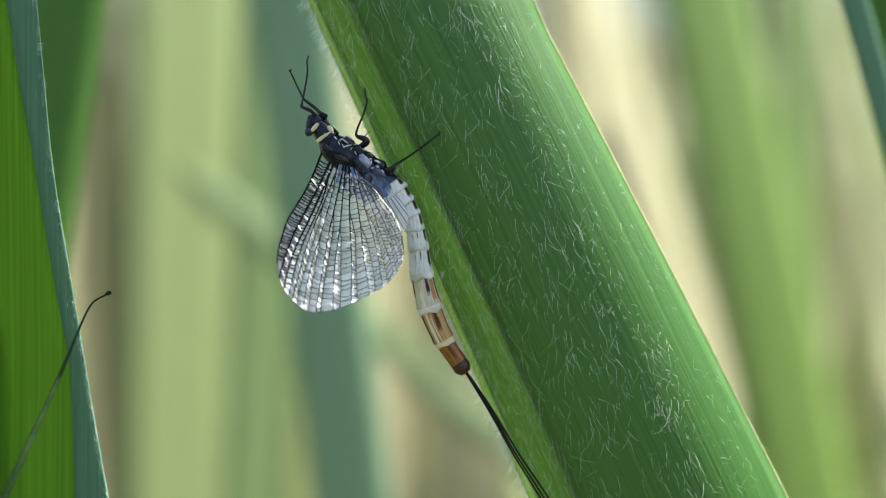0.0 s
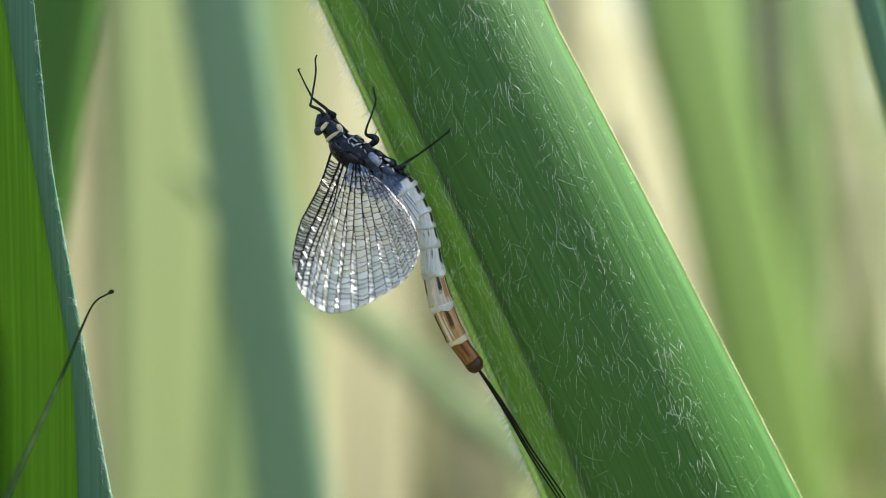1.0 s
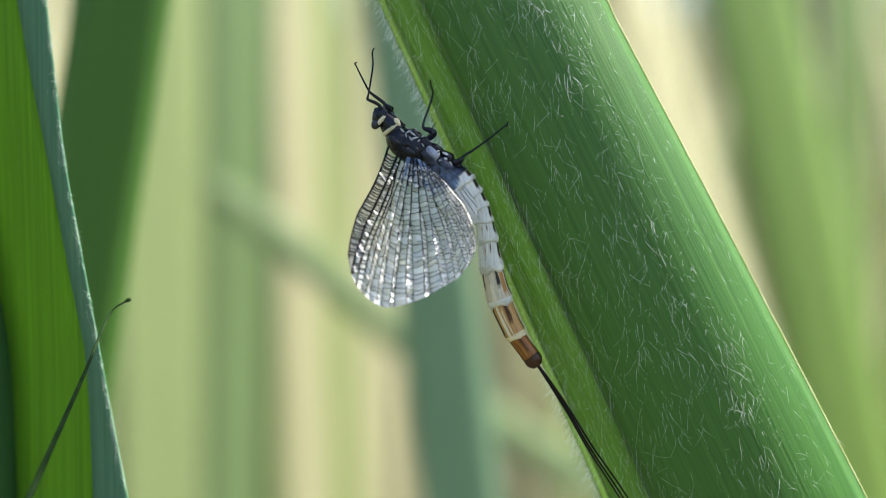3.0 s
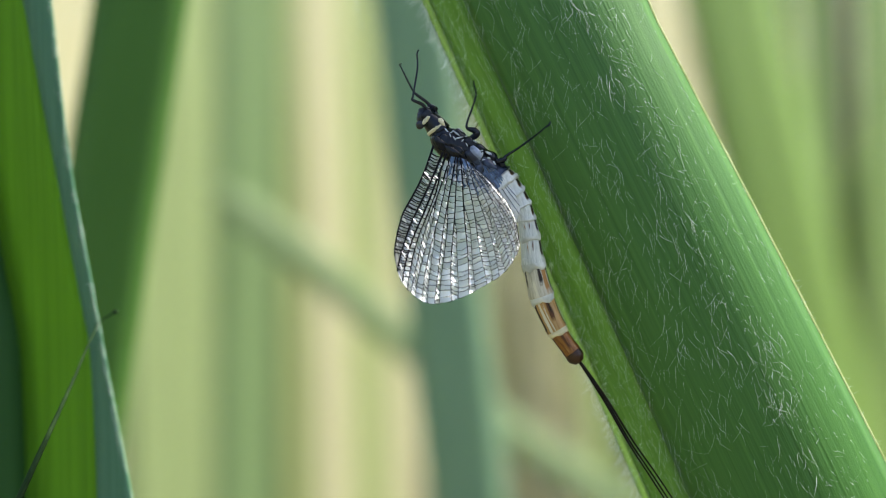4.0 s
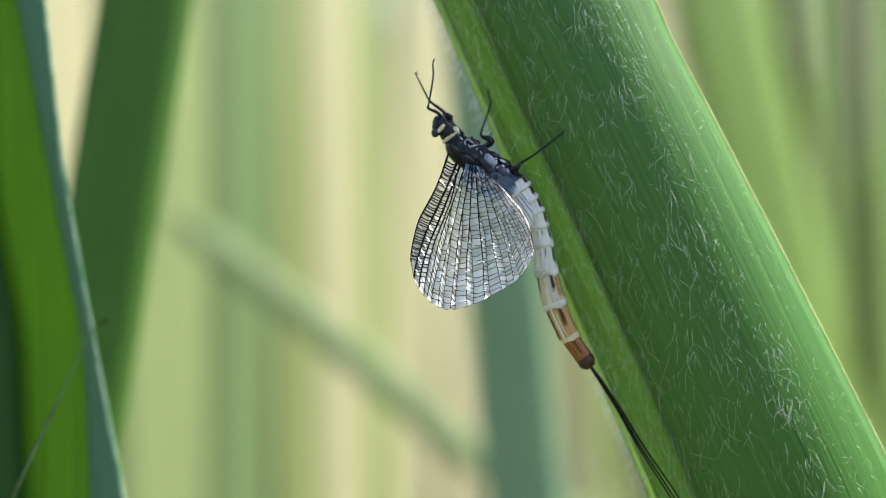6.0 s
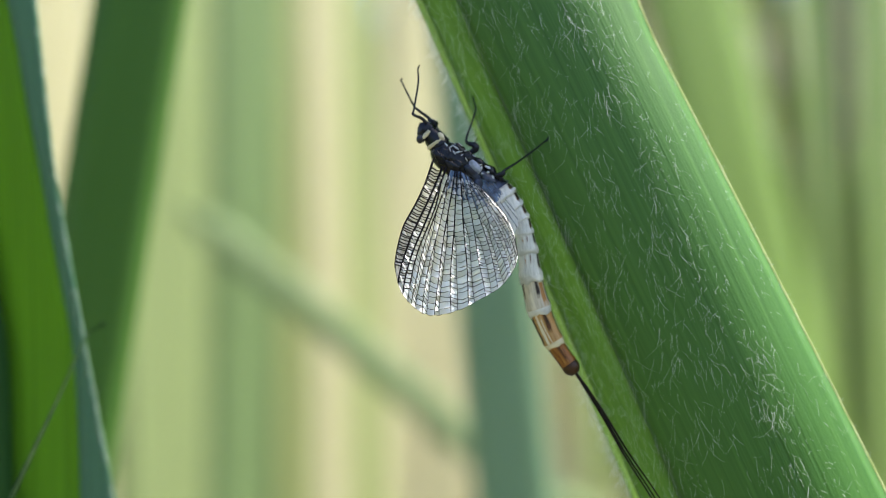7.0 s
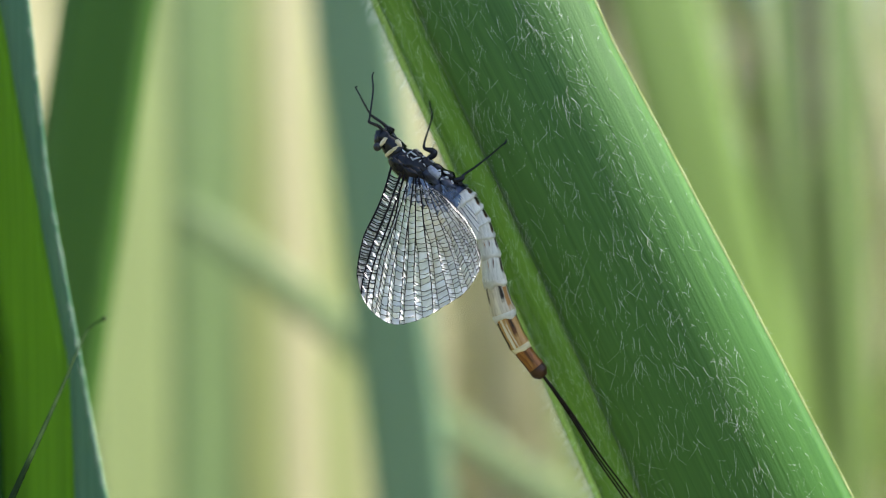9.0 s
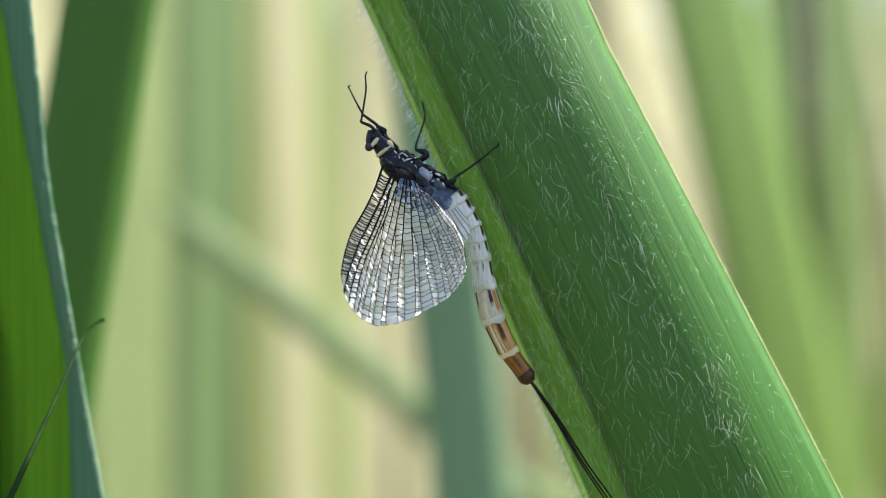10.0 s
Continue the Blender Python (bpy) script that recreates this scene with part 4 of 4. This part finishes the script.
soft = tall_leaf("soft_leaf", -12.90, 205, 0.0, 11.5, LEAF_SOFT, "broad soft green reed leaf standing upright", turn=56, bend=0.02)
yellow = tall_leaf("yellowing_leaf", -9.70, 315, 0.02, 15.0, STRAW_YELLOW, "yellowing reed leaf standing upright", turn=60, bend=0.02)
hazy = tall_leaf("hazy_leaf", -17.40, 255, 0.03, 22.0, LEAF_PALE, "broad pale yellow-green reed leaf", turn=58, bend=0.02)
reed_rng = random.Random(5)
for x, y, lean, half, mat, label in (
        (-7.60, 290, 0.03, 5.0, STRAW, "dry upright straw-coloured reed"),
        (-9.20, 720, 0.0, 24.0, STRAW, "dry upright straw-coloured reed"),
        (5.20, 640, 0.0, 18.0, STRAW, "dry upright straw-coloured reed"),
        (-6.60, 600, 0.0, 20.0, STRAW, "dry upright straw-coloured reed"),
        (-1.50, 650, 0.0, 20.0, STRAW, "dry upright straw-coloured reed"),
        (-5.47, 440, 0.03, 10.0, STRAW_YELLOW, "dry upright yellow reed"),
        (-3.13, 482, -0.04, 10.0, STRAW, "dry upright straw-coloured reed"),
        (-0.40, 530, 0.02, 10.0, STRAW, "dry upright straw-coloured reed"),
        (7.53, 240, 0.05, 5.0, STRAW_YELLOW, "dry upright yellow reed"),
        (20.60, 300, 0.12, 8.0, LEAF_BRIGHT, "upright bright green reed leaf"),
        (21.80, 280, 0.06, 11.0, LEAF_OLIVE, "upright olive-green reed leaf"),
        (25.50, 330, 0.02, 15.0, LEAF_OLIVE, "upright olive-green reed leaf"),
        (22.90, 350, 0.05, 14.0, LEAF_OLIVE, "upright olive-green reed leaf"),
        (-16.30, 300, 0.02, 5.0, STRAW, "dry upright straw-coloured reed"),
        (-18.13, 380, -0.05, 9.0, STRAW, "dry upright straw-coloured reed"),
        (-23.13, 340, 0.05, 9.0, STRAW, "dry upright straw-coloured reed"),
        (16.37, 385, 0.3, 17.0, STRAW, "dry upright straw-coloured reed"),
        (13.20, 362, 0.1, 10.0, STRAW, "dry upright straw-coloured reed")):
    tall_leaf("reed_leaf", x, y, lean, half * 2.2, mat, label, turn=reed_rng.uniform(58, 70), top=0.024, bend=0.05, group="reeds behind the mayfly")

# the reed bed further back
def reed_bed(name, count, near_y, far_y, mat, label, seed, low, high, wide, around=False):
    r = random.Random(seed)
    bm = bmesh.new()
    uv = bm.loops.layers.uv.verify()
    for i in range(count):
        y = near_y + (far_y - near_y) * r.random() ** 1.2
        x = r.uniform(-1, 1) * (0.12 + 0.48 * y)
        while around:
            x, y = r.uniform(-4.5, 4.5), r.uniform(near_y, far_y)
            if abs(x) > 0.25 + 0.5 * max(y, 0.0) and math.hypot(x, y) > 0.85 and r.random() < 1.25 - 0.2 * math.hypot(x, y):
                break
        tall, w, a = r.uniform(low, high), r.uniform(*wide) * MM, r.uniform(0, math.pi)
        lean, sway = r.gauss(0, 0.08), r.gauss(0, 0.10)
        side = Vector((math.cos(a), math.sin(a), 0)) * w
        deep = Vector((-math.sin(a), math.cos(a), 0)) * (w * 0.35)
        prev = None
        for s in range(6):
            t = s / 5
            c = Vector((x + lean * tall * t + sway * t * t, y + 0.05 * t * t * math.sin(9 * i), tall * t))
            f = 1 - 0.75 * t ** 2
            row = [bm.verts.new(c + side * f), bm.verts.new(c + deep * f), bm.verts.new(c - side * f), bm.verts.new(c - deep * f)]
            if prev:
                for k in range(4):
                    j = (k + 1) % 4
                    fc = bm.faces.new((prev[k], prev[j], row[j], row[k]))
                    for lp, co in zip(fc.loops, ((k * 4, s * 90 - 90), (k * 4 + 4, s * 90 - 90), (k * 4 + 4, s * 90), (k * 4, s * 90))):
                        lp[uv].uv = (co[0] + i * 7.3, co[1])
            prev = row
    ob = new(name, mesh_of(bm, name, mat, Vector()))
    return tagged(ob, label, "reeds", kind="stuff")


reed_bed("dry_reeds", 420, 0.6, 2.4, STRAW_BED, "dense bed of dry straw-coloured reeds", 11, 0.7, 0.95, (5, 12))
reed_bed("green_reeds", 120, 0.5, 2.2, GREEN_BED, "young green reeds among the dry ones", 12, 0.7, 0.95, (5, 11))
reed_bed("far_reeds", 420, 2.6, 4.5, STRAW_BED, "far bank of dry reeds", 13, 1.1, 1.9, (10, 22))
reed_bed("far_green_reeds", 160, 2.5, 4.0, GREEN_BED, "far young green reeds", 14, 1.1, 1.7, (10, 20))
reed_bed("marsh_reeds", 1500, -3.0, 4.2, STRAW_BED, "dry reeds standing round the clearing", 15, 0.6, 1.3, (5, 14), around=True)
reed_bed("marsh_green_reeds", 900, -3.0, 4.2, GREEN_BED, "young green reeds round the clearing", 16, 0.5, 1.1, (5, 12), around=True)


# ---- what moves ----
def swing(ob, rows):
    """Leaning in the wind about the root: seconds and degrees."""
    b = ORIGIN[ob]
    walk(ob, [(t, pose(b.x, b.y, b.z, 0, a, 0)) for t, a in rows])


def motions():
    b = ORIGIN[near]
    walk(near, [(t, pose(b.x + dx * MM, b.y + dy * MM, b.z, 0, a, 0)) for t, a, dx, dy in ((0, 1.544, -7.92, 0), (0.5, 1.393, -6.73, 0), (1, 0.993, -3.17, 0), (1.5, 1.079, -4.57, 0.5), (2, 1.164, -5.82, 0.5), (2.5, 1.007, -4.8, 1), (4, 0.419, -4.19, 4), (4.5, 0.236, -4.01, 5), (5, 0.095, -3.33, 6), (5.5, -0.046, -2.67, 7), (7, 0.136, -4.02, 8), (7.5, 0.0, -2.2, 8), (8, 0.909, -8.27, 7.5), (8.5, 0.871, -8.25, 8), (9, 0.833, -7.09, 4.5), (9.5, 0.84, -7.09, 6), (10, 1.049, -8.49, 4.5))])
    b = ORIGIN[stalk]
    walk(stalk, [(t, pose(b.x + dx * MM, b.y + dy * MM, b.z + up * MM, 0, a, 0)) for t, a, dx, dy, up in ((0, 0.694, -0.0, 0, 1.21), (0.5, 0.669, -0.0, 0, 1.2), (1, 0.653, -0.0, 0, 1.25), (1.5, 0.627, -0.18, 0.5, 1.16), (2, 0.576, -0.17, 0.5, 0.95), (2.5, 0.543, -0.34, 1, 0.81), (4, 0.046, -1.29, 4, -0.78), (4.5, -0.098, -1.58, 5, -1.14), (5, -0.129, -1.88, 6, -1.26), (5.5, -0.159, -2.21, 7, -1.38), (7, -0.047, -2.57, 8, -1.26), (7.5, 0.0, -2.63, 8, -0.91), (8, 0.26, -2.55, 7.5, -0.31), (8.5, 0.249, -2.71, 8, -0.37), (9, 0.238, -1.5, 4.5, 0.02), (9.5, 0.287, -2.02, 6, -0.12), (10, 0.31, -1.52, 4.5, 0.01))])
    swing(dark, [(0, 0.265), (0.5, 0.136), (1, 0.149), (1.5, 0.22), (2, 0.357), (2.5, 0.36), (4, 0.096), (4.5, 0.015), (5, -0.032), (5.5, -0.046), (7, 0.039), (7.5, 0.0), (8, 0.366), (8.5, 0.283), (9, 0.126), (9.5, 0.334), (10, 0.194)])
    swing(stem, [(0, -1.125), (0.2, -1.788), (0.4, -2.834), (0.6, -3.499), (0.8, -3.319), (1, -2.153), (1.2, -0.735), (1.4, 0.779), (1.6, 0.46), (2, 0.407), (2.5, 0.057), (4, -0.643), (4.5, -0.753), (5, -0.171), (5.5, 0.132), (7, 0.14), (7.5, 0.0), (8, 0.418), (8.5, -0.446), (9, -0.987), (9.5, -0.687), (10, 0.038)])
    swing(soft, [(0, 2.559), (1.5, 1.817), (2.0, 1.769), (2.5, 1.307), (4.0, 0.315), (4.5, 0.049), (5.0, -0.435), (5.5, -0.295), (7.0, 0.218), (7.5, 0.0), (8.0, 1.144), (8.5, 0.83), (9.0, 0.035), (10.0, 0.191)])
    swing(yellow, [(0, 2.815), (1.5, 1.999), (2.0, 1.946), (2.5, 1.438), (4.0, 0.347), (4.5, 0.054), (5.0, -0.479), (5.5, -0.325), (7.0, 0.24), (7.5, 0.0), (8.0, 1.258), (8.5, 0.913), (9.0, 0.039), (10.0, 0.21)])
    swing(hazy, [(0, 2.943), (1.5, 2.09), (2.0, 2.034), (2.5, 1.503), (4.0, 0.362), (4.5, 0.056), (5.0, -0.5), (5.5, -0.339), (7.0, 0.251), (7.5, 0.0), (8.0, 1.316), (8.5, 0.954), (9.0, 0.04), (10.0, 0.22)])
    swing(bright, [(0, 2.415), (0.5, 2.532), (1, 1.704), (1.5, 2.338), (2, 2.477), (2.5, 2.606), (4, 1.112), (4.5, 0.854), (5, 0.585), (5.5, 0.653), (7, 0.332), (7.5, 0.0), (8, 1.907), (8.5, 1.599), (9, 0.32), (9.5, 1.554), (10, 1.481)])
    swing(arch, [(0, 1.664), (1, 1.536), (2, 1.746), (2.5, 1.495), (4, 0.621), (4.5, 1.094), (5, 0.017), (5.5, -0.61), (7, -0.021), (7.5, 0.0), (8, 0.823), (9, 0.52), (9.5, 0.032), (10, 0.364)])

    swing(fly, [(0, 1.01), (0.5, 0.04), (1, 0.39), (1.5, 0.5), (2, 0.29), (2.5, 0.45), (4, 0.02), (4.5, 0), (5, 0), (5.5, -0.05), (7, 0.04), (7.5, 0), (8, -0.35), (8.5, -0.63), (9, -1.48), (9.5, -0.75), (10, -0.56)])
    h = HINGE - ORIGIN[fly]
    walk(wing, [(t, pose(h.x, h.y, h.z, 0, a, 0)) for t, a in ((0, 1.99), (0.5, -0.04), (1, -0.39), (1.5, -0.4), (2, -0.09), (2.5, 0.95), (4, 0.78), (4.5, 0.3), (5, 0.15), (5.5, 0.05), (7, 0.46), (7.5, 0.0), (8, 2.05), (8.5, 1.43), (9, -0.02), (9.5, 2.15), (10, 2.26))])


motions()
